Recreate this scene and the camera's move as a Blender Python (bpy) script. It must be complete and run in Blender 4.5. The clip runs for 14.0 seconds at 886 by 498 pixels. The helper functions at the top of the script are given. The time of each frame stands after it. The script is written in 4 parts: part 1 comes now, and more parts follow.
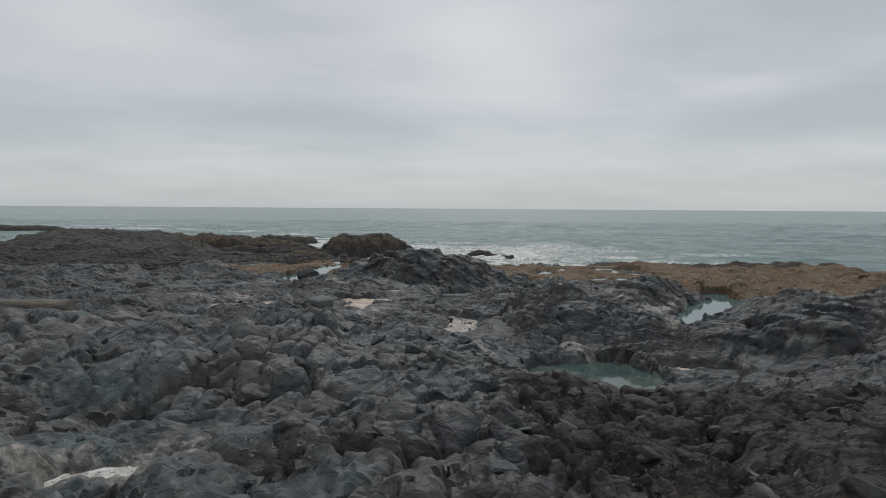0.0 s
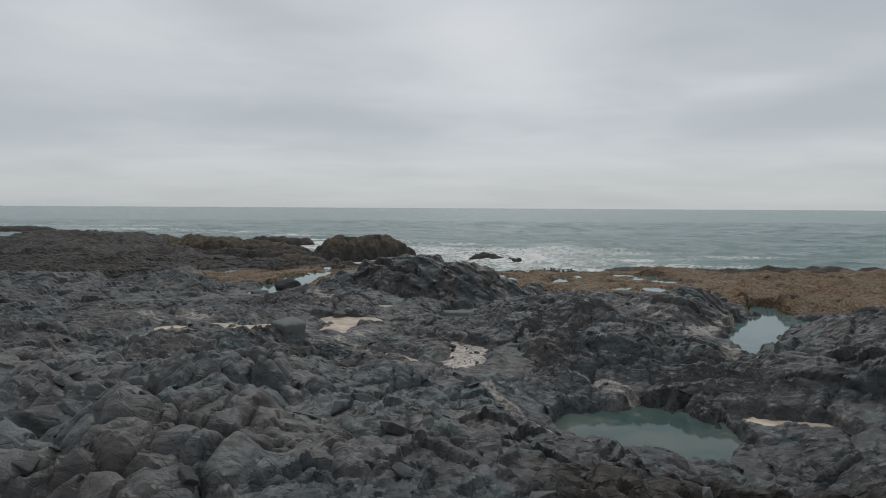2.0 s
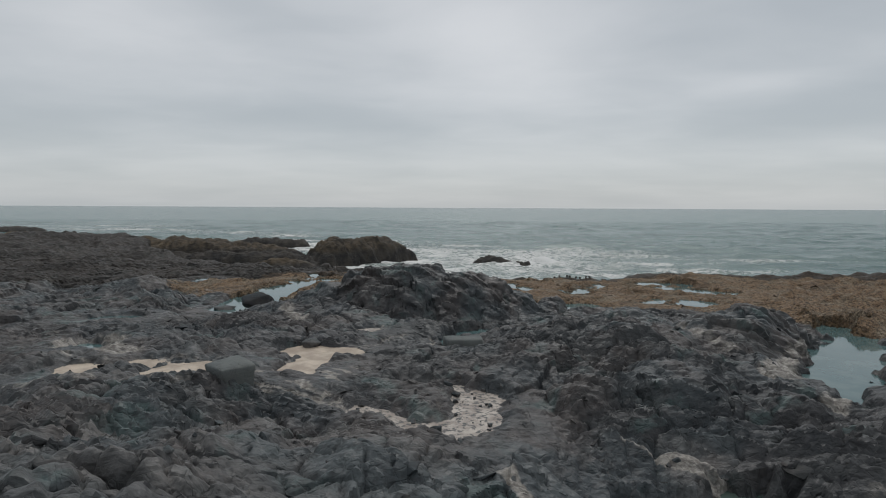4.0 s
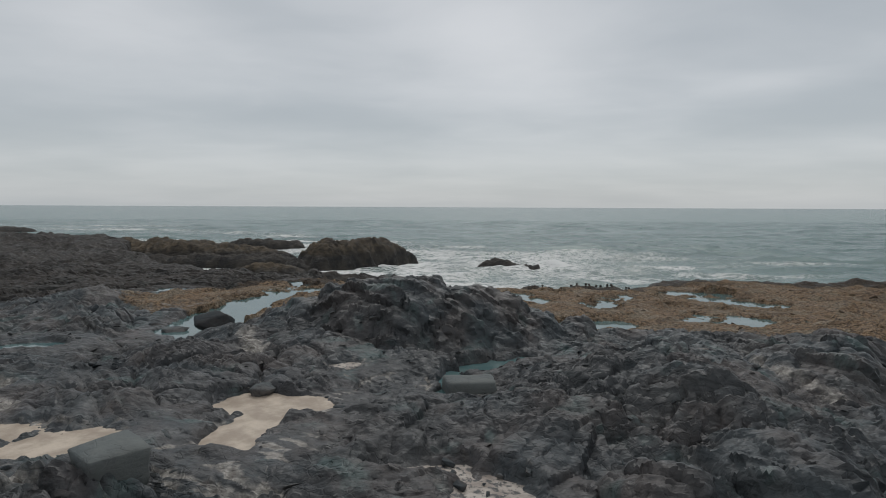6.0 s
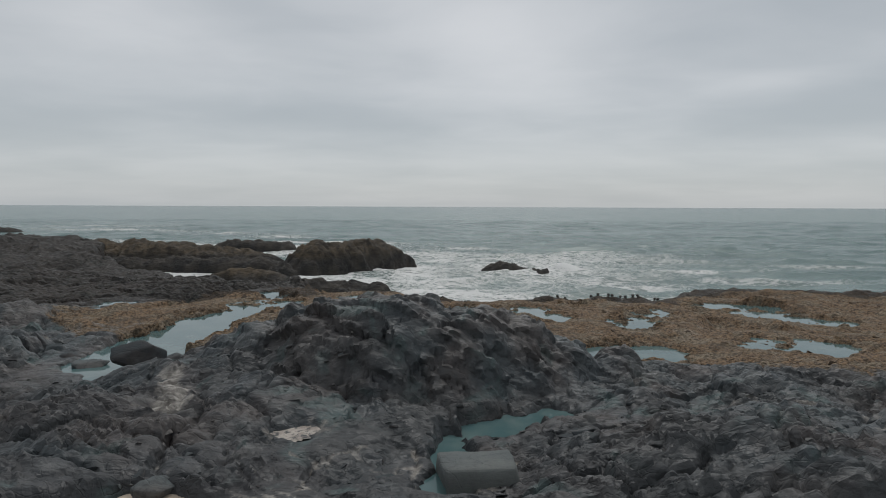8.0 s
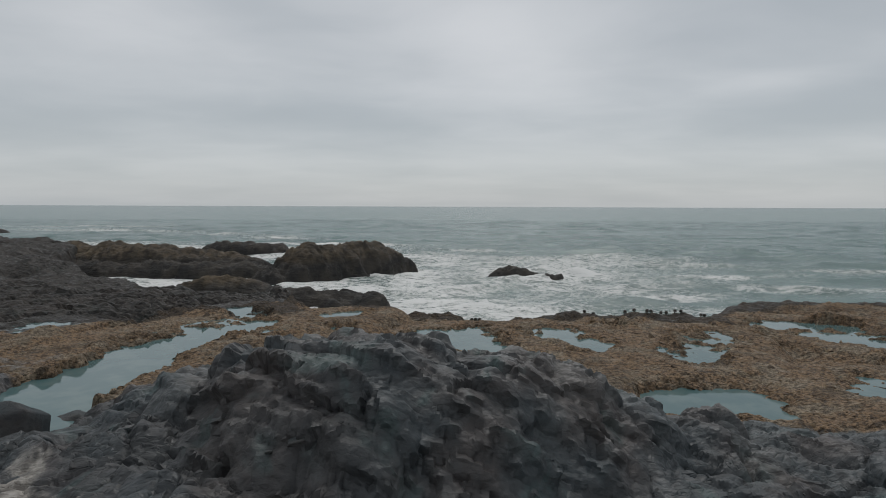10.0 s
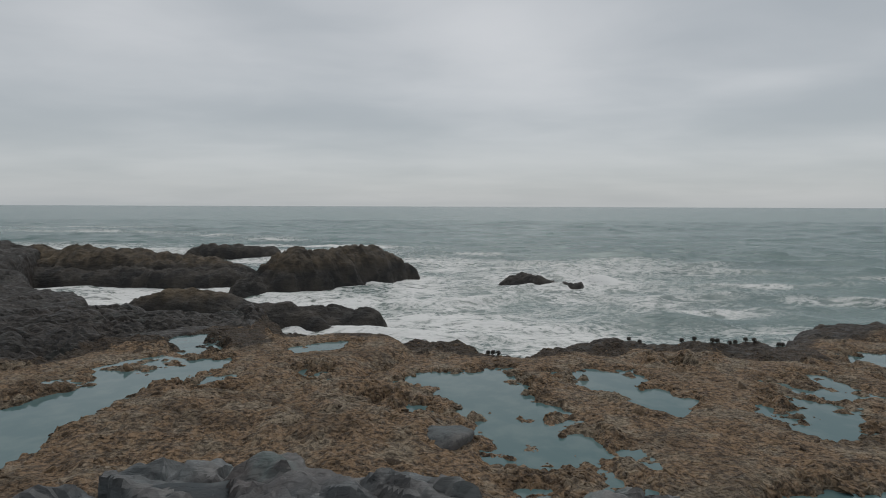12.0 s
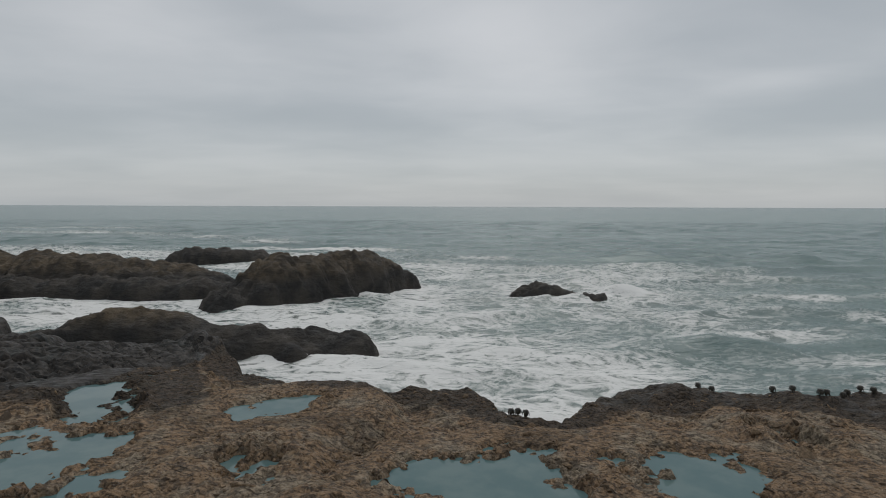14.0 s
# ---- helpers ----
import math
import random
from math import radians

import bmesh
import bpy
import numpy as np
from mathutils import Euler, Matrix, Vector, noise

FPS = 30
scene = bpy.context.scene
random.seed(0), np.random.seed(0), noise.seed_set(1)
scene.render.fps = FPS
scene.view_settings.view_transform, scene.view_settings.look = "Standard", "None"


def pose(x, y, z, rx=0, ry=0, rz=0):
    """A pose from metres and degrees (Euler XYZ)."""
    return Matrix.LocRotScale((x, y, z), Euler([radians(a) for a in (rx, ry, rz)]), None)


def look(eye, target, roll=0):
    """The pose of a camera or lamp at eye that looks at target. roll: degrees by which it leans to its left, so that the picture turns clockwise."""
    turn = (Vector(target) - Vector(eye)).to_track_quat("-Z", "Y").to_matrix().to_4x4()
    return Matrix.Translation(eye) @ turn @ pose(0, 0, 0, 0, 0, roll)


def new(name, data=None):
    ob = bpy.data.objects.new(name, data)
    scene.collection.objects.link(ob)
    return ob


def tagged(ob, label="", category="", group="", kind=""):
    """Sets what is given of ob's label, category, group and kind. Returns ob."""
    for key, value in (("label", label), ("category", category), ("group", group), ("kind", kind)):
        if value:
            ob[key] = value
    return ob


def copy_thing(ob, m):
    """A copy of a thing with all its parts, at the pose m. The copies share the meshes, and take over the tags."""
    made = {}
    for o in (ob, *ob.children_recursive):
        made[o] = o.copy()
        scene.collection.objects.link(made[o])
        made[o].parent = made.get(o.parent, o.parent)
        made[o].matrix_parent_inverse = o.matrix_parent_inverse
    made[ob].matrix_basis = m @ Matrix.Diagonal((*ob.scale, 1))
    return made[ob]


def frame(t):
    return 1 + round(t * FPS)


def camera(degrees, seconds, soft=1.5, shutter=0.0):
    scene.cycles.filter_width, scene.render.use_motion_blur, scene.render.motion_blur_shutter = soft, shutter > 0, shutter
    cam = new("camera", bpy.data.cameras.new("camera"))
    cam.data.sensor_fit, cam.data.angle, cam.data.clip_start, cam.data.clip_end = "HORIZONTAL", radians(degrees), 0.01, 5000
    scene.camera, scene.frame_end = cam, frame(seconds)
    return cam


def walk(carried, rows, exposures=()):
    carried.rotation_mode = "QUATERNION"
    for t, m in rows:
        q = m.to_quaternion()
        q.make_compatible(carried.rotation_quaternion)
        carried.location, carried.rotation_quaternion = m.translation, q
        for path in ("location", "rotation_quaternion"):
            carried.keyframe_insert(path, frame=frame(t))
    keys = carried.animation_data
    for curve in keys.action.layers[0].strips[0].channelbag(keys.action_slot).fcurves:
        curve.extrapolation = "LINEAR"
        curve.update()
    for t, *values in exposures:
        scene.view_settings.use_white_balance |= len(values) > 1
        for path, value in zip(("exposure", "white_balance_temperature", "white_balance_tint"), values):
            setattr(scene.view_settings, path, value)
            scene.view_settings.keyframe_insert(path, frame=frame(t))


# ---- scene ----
# a drone glides out over the shelf towards the sea: seconds, x, y, z, yaw, pitch, lean
cam = camera(73.0, 14.0, soft=1.0)
PATH = [
    (0.0, 0.001, -0.000, 8.990, -0.379, -3.982, 0.384),
    (0.5, 0.070, 1.699, 8.994, -0.310, -3.995, 0.365),
    (1.0, 0.147, 3.715, 9.005, -0.237, -4.009, 0.347),
    (1.5, 0.192, 5.497, 8.996, -0.159, -4.022, 0.329),
    (2.0, 0.221, 7.750, 8.984, -0.054, -4.027, 0.323),
    (2.5, 0.261, 9.676, 8.970, 0.021, -4.031, 0.317),
    (3.0, 0.318, 11.927, 8.959, 0.087, -4.036, 0.311),
    (5.5, 0.421, 21.451, 8.933, 0.514, -4.103, 0.271),
    (6.0, 0.484, 23.603, 8.878, 0.571, -4.116, 0.264),
    (6.5, 0.535, 25.393, 8.832, 0.596, -4.130, 0.256),
    (7.0, 0.562, 27.505, 8.789, 0.651, -4.136, 0.247),
    (7.5, 0.574, 29.285, 8.769, 0.667, -4.143, 0.238),
    (8.0, 0.595, 31.424, 8.739, 0.731, -4.147, 0.232),
    (10.5, 0.104, 41.500, 8.611, 0.978, -4.166, 0.206),
    (11.0, 0.001, 43.783, 8.598, 1.061, -4.170, 0.201),
    (11.5, -0.115, 45.789, 8.591, 1.095, -4.170, 0.201),
    (12.0, -0.182, 48.119, 8.614, 1.171, -4.170, 0.201),
    (12.5, -0.227, 50.135, 8.624, 1.244, -4.170, 0.201),
    (13.0, -0.282, 52.436, 8.631, 1.361, -4.170, 0.201),
    (13.5, -0.356, 54.425, 8.622, 1.404, -4.170, 0.201),
    (14.0, -0.437, 56.717, 8.633, 1.455, -4.170, 0.201),
]
walk(cam, [(t, pose(x, y, z, 90 + pitch, 0, yaw) @ pose(0, 0, 0, 0, 0, lean)) for t, x, y, z, yaw, pitch, lean in PATH], exposures=[(0, 0.0), (3, -0.03), (7.5, -0.08), (11, -0.14), (14, -0.20)])

import functools

# ---- sky and light: a closed overcast sky with a faint low brightening, no hard sun ----
world = bpy.data.worlds.new("overcast_sky")
scene.world = world
world.use_nodes = True
nt = world.node_tree
nt.nodes.clear()


def wn(kind, **props):
    n = nt.nodes.new(kind)
    for k, v in props.items():
        n.inputs[k].default_value = v
    return n


def wmath(op, a, b=None):
    n = nt.nodes.new("ShaderNodeMath")
    n.operation = op
    for i, v in enumerate((a, b)):
        if v is None:
            continue
        if isinstance(v, (int, float)):
            n.inputs[i].default_value = v
        else:
            nt.links.new(v, n.inputs[i])
    return n.outputs[0]


w_out, w_bg = wn("ShaderNodeOutputWorld"), wn("ShaderNodeBackground", Strength=0.96)
w_co = wn("ShaderNodeTexCoord")
w_sep = wn("ShaderNodeSeparateXYZ")
nt.links.new(w_co.outputs["Generated"], w_sep.inputs[0])
up = wmath("MAXIMUM", w_sep.outputs["Z"], 0.0)
height = wmath("ADD", up, 0.11)
w_comb = wn("ShaderNodeCombineXYZ")
nt.links.new(wmath("DIVIDE", w_sep.outputs["X"], height), w_comb.inputs["X"])
nt.links.new(wmath("MULTIPLY", wmath("DIVIDE", w_sep.outputs["Y"], height), 1.25), w_comb.inputs["Y"])
w_big = wn("ShaderNodeTexNoise", Scale=0.42, Detail=5.0, Roughness=0.45, Distortion=0.3)
w_big.noise_dimensions = "4D"
w_big.inputs["W"].default_value = 3.7
w_fine = wn("ShaderNodeTexNoise", Scale=1.5, Detail=5.0, Roughness=0.5, Distortion=0.4)
for n in (w_big, w_fine):
    nt.links.new(w_comb.outputs[0], n.inputs["Vector"])
cloud = wmath("ADD", wmath("MULTIPLY", w_big.outputs["Fac"], 0.55), wmath("MULTIPLY", w_fine.outputs["Fac"], 0.14))
azimuth = wmath("ARCTAN2", w_sep.outputs["X"], w_sep.outputs["Y"])


def rift(az, el, wide, tall, amount):
    """A thinner, brighter place in the deck (or, with a negative amount, a thicker one), angles in degrees."""
    u = wmath("DIVIDE", wmath("SUBTRACT", azimuth, radians(az)), radians(wide))
    v = wmath("DIVIDE", wmath("SUBTRACT", w_sep.outputs["Z"], math.sin(radians(el))), math.sin(radians(tall)))
    d = wmath("ADD", wmath("MULTIPLY", u, u), wmath("MULTIPLY", v, v))
    return wmath("MULTIPLY", wmath("POWER", 2.718, wmath("MULTIPLY", d, -1.0)), amount)


for spot in ((5, 15, 11, 4.0, 0.13), (-27, 13, 10, 3.0, 0.10), (26, 10.2, 7, 0.9, 0.09), (-4, 4.0, 26, 0.7, 0.06), (32, 7.5, 12, 2.2, -0.09), (-12, 8.0, 22, 1.6, -0.07), (-30, 6.0, 12, 1.6, -0.06), (0, 22, 50, 4, 0.03), (30, 20, 16, 8, -0.12), (16, 20, 12, 5, -0.04)):
    cloud = wmath("ADD", cloud, rift(*spot))
cloud = wmath("ADD", cloud, 0.17)
w_ramp = wn("ShaderNodeValToRGB")
w_ramp.color_ramp.interpolation = "EASE"
w_ramp.color_ramp.elements[0].position, w_ramp.color_ramp.elements[0].color = 0.36, (0.402, 0.432, 0.453, 1)
w_ramp.color_ramp.elements[1].position, w_ramp.color_ramp.elements[1].color = 0.70, (0.672, 0.680, 0.689, 1)
nt.links.new(cloud, w_ramp.inputs[0])
# the cloud deck greys and cools towards the horizon
w_hor = wn("ShaderNodeMapRange")
w_hor.inputs["From Min"].default_value, w_hor.inputs["From Max"].default_value = 0.0, 0.22
w_hor.inputs["To Min"].default_value, w_hor.inputs["To Max"].default_value = 0.72, 0.0
nt.links.new(up, w_hor.inputs["Value"])
w_mix = nt.nodes.new("ShaderNodeMix")
w_mix.data_type = "RGBA"
w_mix.inputs["B"].default_value = (0.447, 0.482, 0.511, 1)
nt.links.new(w_hor.outputs[0], w_mix.inputs["Factor"])
nt.links.new(w_ramp.outputs["Color"], w_mix.inputs["A"])
w_sky = nt.nodes.new("ShaderNodeTexSky")
w_sky.sky_type, w_sky.sun_disc = "NISHITA", False
w_sky.sun_elevation, w_sky.sun_rotation = radians(56), radians(11)
w_add = nt.nodes.new("ShaderNodeMix")
w_add.data_type = "RGBA"
w_add.inputs["Factor"].default_value = 0.012
nt.links.new(w_mix.outputs["Result"], w_add.inputs["A"])
nt.links.new(w_sky.outputs[0], w_add.inputs["B"])
nt.links.new(w_add.outputs["Result"], w_bg.inputs["Color"])
nt.links.new(w_bg.outputs[0], w_out.inputs["Surface"])

sun = new("sun", bpy.data.lights.new("sun", "SUN"))
sun.data.energy, sun.data.angle, sun.data.color = 1.3, radians(38), (1.0, 0.98, 0.95)
sun.matrix_world = look((8, 40, 62), (0, 0, 0))


# ---- materials ----
def material(name, build):
    m = bpy.data.materials.new(name)
    m.use_nodes = True
    t = m.node_tree
    t.nodes.clear()
    out = t.nodes.new("ShaderNodeOutputMaterial")
    b = t.nodes.new("ShaderNodeBsdfPrincipled")
    t.links.new(b.outputs[0], out.inputs["Surface"])
    build(Nodes(t, b))
    return m


class Nodes:
    """Short names for the few nodes that the surfaces are mixed from."""

    def __init__(self, tree, bsdf):
        self.t, self.b = tree, bsdf
        self.pos = tree.nodes.new("ShaderNodeTexCoord").outputs["Object"]

    def set(self, socket, v):
        s = self.b.inputs[socket]
        if isinstance(v, (int, float, tuple)):
            s.default_value = v
        else:
            self.t.links.new(v, s)

    def feed(self, node, key, v):
        if isinstance(v, (int, float, tuple)):
            node.inputs[key].default_value = v
        else:
            self.t.links.new(v, node.inputs[key])

    def noise(self, scale, detail=5.0, rough=0.55, stretch=None, warp=0.0, turn=0.0):
        n = self.t.nodes.new("ShaderNodeTexNoise")
        n.inputs["Scale"].default_value, n.inputs["Detail"].default_value = scale, detail
        n.inputs["Roughness"].default_value, n.inputs["Distortion"].default_value = rough, warp
        v = self.pos
        if stretch:
            m = self.t.nodes.new("ShaderNodeMapping")
            m.inputs["Scale"].default_value, m.inputs["Rotation"].default_value = stretch, (0, 0, radians(turn))
            self.t.links.new(v, m.inputs["Vector"])
            v = m.outputs[0]
        self.t.links.new(v, n.inputs["Vector"])
        return n.outputs["Fac"]

    def cracks(self, scale, stretch=(1, 1, 1), turn=0.0):
        n = self.t.nodes.new("ShaderNodeTexVoronoi")
        n.feature = "DISTANCE_TO_EDGE"
        n.inputs["Scale"].default_value = scale
        m = self.t.nodes.new("ShaderNodeMapping")
        m.inputs["Scale"].default_value, m.inputs["Rotation"].default_value = stretch, (0.3, 0.2, radians(turn))
        w = self.t.nodes.new("ShaderNodeVectorMath")
        w.operation = "ADD"
        k = self.t.nodes.new("ShaderNodeTexNoise")
        k.inputs["Scale"].default_value = 1.7
        self.t.links.new(self.pos, k.inputs["Vector"])
        small = self.t.nodes.new("ShaderNodeVectorMath")
        small.operation = "SCALE"
        small.inputs["Scale"].default_value = 0.22
        self.t.links.new(k.outputs["Color"], small.inputs[0])
        self.t.links.new(self.pos, w.inputs[0])
        self.t.links.new(small.outputs[0], w.inputs[1])
        self.t.links.new(w.outputs[0], m.inputs["Vector"])
        self.t.links.new(m.outputs[0], n.inputs["Vector"])
        return n.outputs["Distance"]

    def chips(self, scale, stretch=(1, 1, 1), turn=0.0):
        """Chipped facets: the distance to scattered points, square-edged."""
        n = self.t.nodes.new("ShaderNodeTexVoronoi")
        n.distance = "CHEBYCHEV"
        n.inputs["Scale"].default_value, n.inputs["Detail"].default_value = scale, 1.5
        m = self.t.nodes.new("ShaderNodeMapping")
        m.inputs["Scale"].default_value, m.inputs["Rotation"].default_value = stretch, (0.35, 0.25, radians(turn))
        self.t.links.new(self.pos, m.inputs["Vector"])
        self.t.links.new(m.outputs[0], n.inputs["Vector"])
        return n.outputs["Distance"]

    def island(self):
        return self.t.nodes.new("ShaderNodeNewGeometry").outputs["Random Per Island"]

    def attr(self, name):
        n = self.t.nodes.new("ShaderNodeAttribute")
        n.attribute_name = name
        return n.outputs["Fac"]

    def random(self):
        return self.t.nodes.new("ShaderNodeObjectInfo").outputs["Random"]

    def m(self, op, a, b=0.0, c=0.0):
        n = self.t.nodes.new("ShaderNodeMath")
        n.operation = op
        for i, v in enumerate((a, b, c)):
            self.feed(n, i, v)
        return n.outputs[0]

    def ramp(self, v, lo, hi, a=0.0, b=1.0):
        n = self.t.nodes.new("ShaderNodeMapRange")
        n.interpolation_type = "SMOOTHSTEP"
        for key, x in (("Value", v), ("From Min", lo), ("From Max", hi), ("To Min", a), ("To Max", b)):
            self.feed(n, key, x)
        return n.outputs[0]

    def mix(self, f, a, b):
        n = self.t.nodes.new("ShaderNodeMix")
        n.data_type = "RGBA"
        for key, x in (("Factor", f), ("A", a), ("B", b)):
            self.feed(n, key, (*x, 1) if isinstance(x, tuple) and len(x) == 3 else x)
        return n.outputs["Result"]

    def bump(self, height, strength, distance, after=None):
        n = self.t.nodes.new("ShaderNodeBump")
        n.inputs["Strength"].default_value, n.inputs["Distance"].default_value = strength, distance
        self.t.links.new(height, n.inputs["Height"])
        if after is not None:
            self.t.links.new(after, n.inputs["Normal"])
        return n.outputs[0]


def rock_colours(n, tone, solid=0.0):
    """Dark basalt: blue-grey and purple-brown patches, paler dry blocks, black pitted grain."""
    patch, grain = n.noise(0.30, 4, 0.55), n.noise(6.0, 6, 0.62)
    c = n.mix(n.ramp(patch, 0.40, 0.60), (0.058, 0.077, 0.085), (0.106, 0.082, 0.071))
    c = n.mix(n.ramp(tone, 0.30, 0.70), n.mix(0.6, c, (0.042, 0.045, 0.048)), n.mix(0.5, c, (0.150, 0.158, 0.156)))
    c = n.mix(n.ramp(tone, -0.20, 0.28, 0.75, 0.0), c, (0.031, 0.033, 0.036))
    c = n.mix(n.ramp(n.noise(0.9, 4, 0.55), 0.54, 0.70, 0.0, 0.42), c, (0.140, 0.147, 0.145))
    c = n.mix(n.ramp(n.noise(0.55, 3, 0.5, warp=0.6), 0.57, 0.70, 0.0, 0.5), c, (0.085, 0.135, 0.130))
    c = n.mix(n.ramp(n.noise(0.24, 6, 0.62, warp=0.5), 0.50, 0.62, 0.0, n.m("SUBTRACT", 0.75, n.m("MULTIPLY", solid, 0.35))), c, (0.050, 0.052, 0.053))
    c = n.mix(n.ramp(n.noise(1.7, 6, 0.66, (1, 2.4, 1.5), 0.4, 26), 0.54, 0.64, 0.0, n.m("SUBTRACT", 0.6, n.m("MULTIPLY", solid, 0.45))), c, (0.046, 0.047, 0.049))
    c = n.mix(n.ramp(grain, 0.36, 0.50, 0.5, 0.0), c, (0.044, 0.045, 0.047))
    c = n.mix(n.ramp(n.noise(15, 3, 0.6), 0.68, 0.78, 0.0, 0.4), c, (0.24, 0.24, 0.23))
    return c, grain


def build_basalt(n):
    c, grain = rock_colours(n, n.attr("tone"), n.attr("solid"))
    lines = n.noise(2.3, 4, 0.6, (1.0, 4.5, 5.0), 0.4, 28)
    algae, pale = n.attr("algae"), n.attr("pale")
    # brown weed and barnacle crust on the low shelf
    tuft, crust = n.noise(5.5, 6, 0.7), n.noise(14, 5, 0.7)
    weed = n.mix(n.ramp(tuft, 0.38, 0.60), (0.072, 0.053, 0.039), (0.268, 0.180, 0.110))
    weed = n.mix(n.ramp(n.noise(0.7, 4, 0.6), 0.46, 0.62), weed, n.mix(n.ramp(tuft, 0.4, 0.6), (0.108, 0.087, 0.066), (0.295, 0.238, 0.170)))
    weed = n.mix(n.ramp(crust, 0.54, 0.66, 0.0, 0.6), weed, (0.30, 0.26, 0.21))
    weed = n.mix(n.ramp(n.noise(2.1, 5, 0.7), 0.58, 0.68, 0.0, 0.7), weed, (0.030, 0.026, 0.021))
    weed = n.mix(n.ramp(n.noise(0.33, 5, 0.6, warp=0.4), 0.52, 0.62, 0.0, 0.55), weed, n.mix(n.ramp(tuft, 0.38, 0.62), (0.046, 0.034, 0.024), (0.100, 0.072, 0.047)))
    cover = n.ramp(n.m("ADD", algae, n.m("MULTIPLY", n.m("SUBTRACT", n.noise(1.6, 5, 0.65), 0.5), 0.9)), 0.35, 0.62)
    c = n.mix(cover, c, weed)
    # bleached, salt and sand dusted stone round the basins
    dust = n.ramp(n.m("ADD", pale, n.m("MULTIPLY", n.m("SUBTRACT", n.noise(1.5, 6, 0.6), 0.5), 1.2)), 0.30, 0.60)
    c = n.mix(dust, c, n.mix(n.ramp(n.noise(5, 5, 0.6), 0.35, 0.65), (0.15, 0.135, 0.12), (0.32, 0.30, 0.27)))
    # splashed rock by the sea is soaked black; the near right of the shelf takes the same colour
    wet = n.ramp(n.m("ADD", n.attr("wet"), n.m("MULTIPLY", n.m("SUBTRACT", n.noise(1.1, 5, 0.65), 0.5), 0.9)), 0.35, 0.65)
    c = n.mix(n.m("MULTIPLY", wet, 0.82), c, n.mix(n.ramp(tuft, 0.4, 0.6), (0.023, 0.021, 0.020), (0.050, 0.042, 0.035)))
    n.set("Base Color", c)
    n.set("Roughness", n.m("ADD", n.ramp(n.noise(2.2, 4, 0.6), 0.35, 0.65, 0.42, 0.68), n.m("MULTIPLY", cover, 0.2)))
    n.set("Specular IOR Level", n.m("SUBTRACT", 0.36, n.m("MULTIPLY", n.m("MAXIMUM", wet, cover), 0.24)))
    low = n.bump(lines, 0.20, 0.10)
    bare = n.m("SUBTRACT", 1.0, cover)
    loose = n.m("MULTIPLY", bare, n.m("SUBTRACT", 1.0, n.m("MULTIPLY", n.attr("solid"), 0.85)))
    rare, often = n.ramp(n.noise(0.5, 3), 0.46, 0.60), n.ramp(n.noise(0.7, 3), 0.40, 0.56)
    split = n.m("MINIMUM", n.m("MAXIMUM", n.ramp(n.cracks(0.75, (1, 2.2, 1.2), 25), 0.0, 0.035), often), n.m("MAXIMUM", n.ramp(n.cracks(2.2, (1, 2.0, 1.1), -20), 0.0, 0.05), rare))
    mid = n.bump(n.m("MULTIPLY", split, loose), 0.4, 0.06, n.bump(n.m("MULTIPLY", n.chips(1.3, (1, 1.6, 1.3), 25), bare), 0.6, 0.22, low))
    mid = n.bump(n.m("MULTIPLY", n.ramp(n.cracks(4.2, (1, 1.2, 1.0), 10), 0.0, 0.30), cover), 0.8, 0.10, mid)
    fine = n.bump(n.m("ADD", n.m("MULTIPLY", grain, 0.4), n.m("MULTIPLY", n.m("MULTIPLY", tuft, cover), 2.2)), 0.7, 0.07, mid)
    n.set("Normal", fine)


def build_stone(n):
    c, grain = rock_colours(n, n.ramp(n.random(), 0.0, 1.0, 0.22, 0.68))
    stone_surface(n, c, grain)


def build_pale_stone(n):
    c, grain = rock_colours(n, 0.8, 1.0)
    c = n.mix(n.ramp(n.noise(0.8, 4, 0.6), 0.35, 0.6, 0.3, 0.8), c, (0.150, 0.162, 0.155))
    stone_surface(n, c, grain)


def build_rubble(n):
    c, grain = rock_colours(n, n.ramp(n.island(), 0.0, 1.0, 0.20, 0.82))
    stone_surface(n, c, grain)


def build_weed_lump(n):
    tuft = n.noise(7, 6, 0.7)
    c = n.mix(n.ramp(n.island(), 0.0, 1.0), (0.066, 0.048, 0.034), (0.230, 0.162, 0.100))
    c = n.mix(n.ramp(tuft, 0.40, 0.60, 0.7, 0.0), c, (0.038, 0.028, 0.020))
    c = n.mix(n.ramp(n.noise(17, 4, 0.7), 0.57, 0.68, 0.0, 0.5), c, (0.24, 0.21, 0.165))
    n.set("Base Color", c)
    n.set("Roughness", 0.85)
    n.set("Specular IOR Level", 0.15)
    n.set("Normal", n.bump(tuft, 0.8, 0.06))


def stone_surface(n, c, grain):
    n.set("Base Color", c)
    n.set("Roughness", 0.8)
    n.set("Specular IOR Level", 0.18)
    low = n.bump(n.noise(2.6, 4, 0.6, (1, 3, 3)), 0.5, 0.06)
    split = n.m("MAXIMUM", n.ramp(n.cracks(1.3, (1, 2.2, 1.2), 20), 0.0, 0.035), n.ramp(n.noise(0.8, 3), 0.44, 0.58))
    n.set("Normal", n.bump(grain, 0.45, 0.04, n.bump(split, 0.4, 0.05, low)))


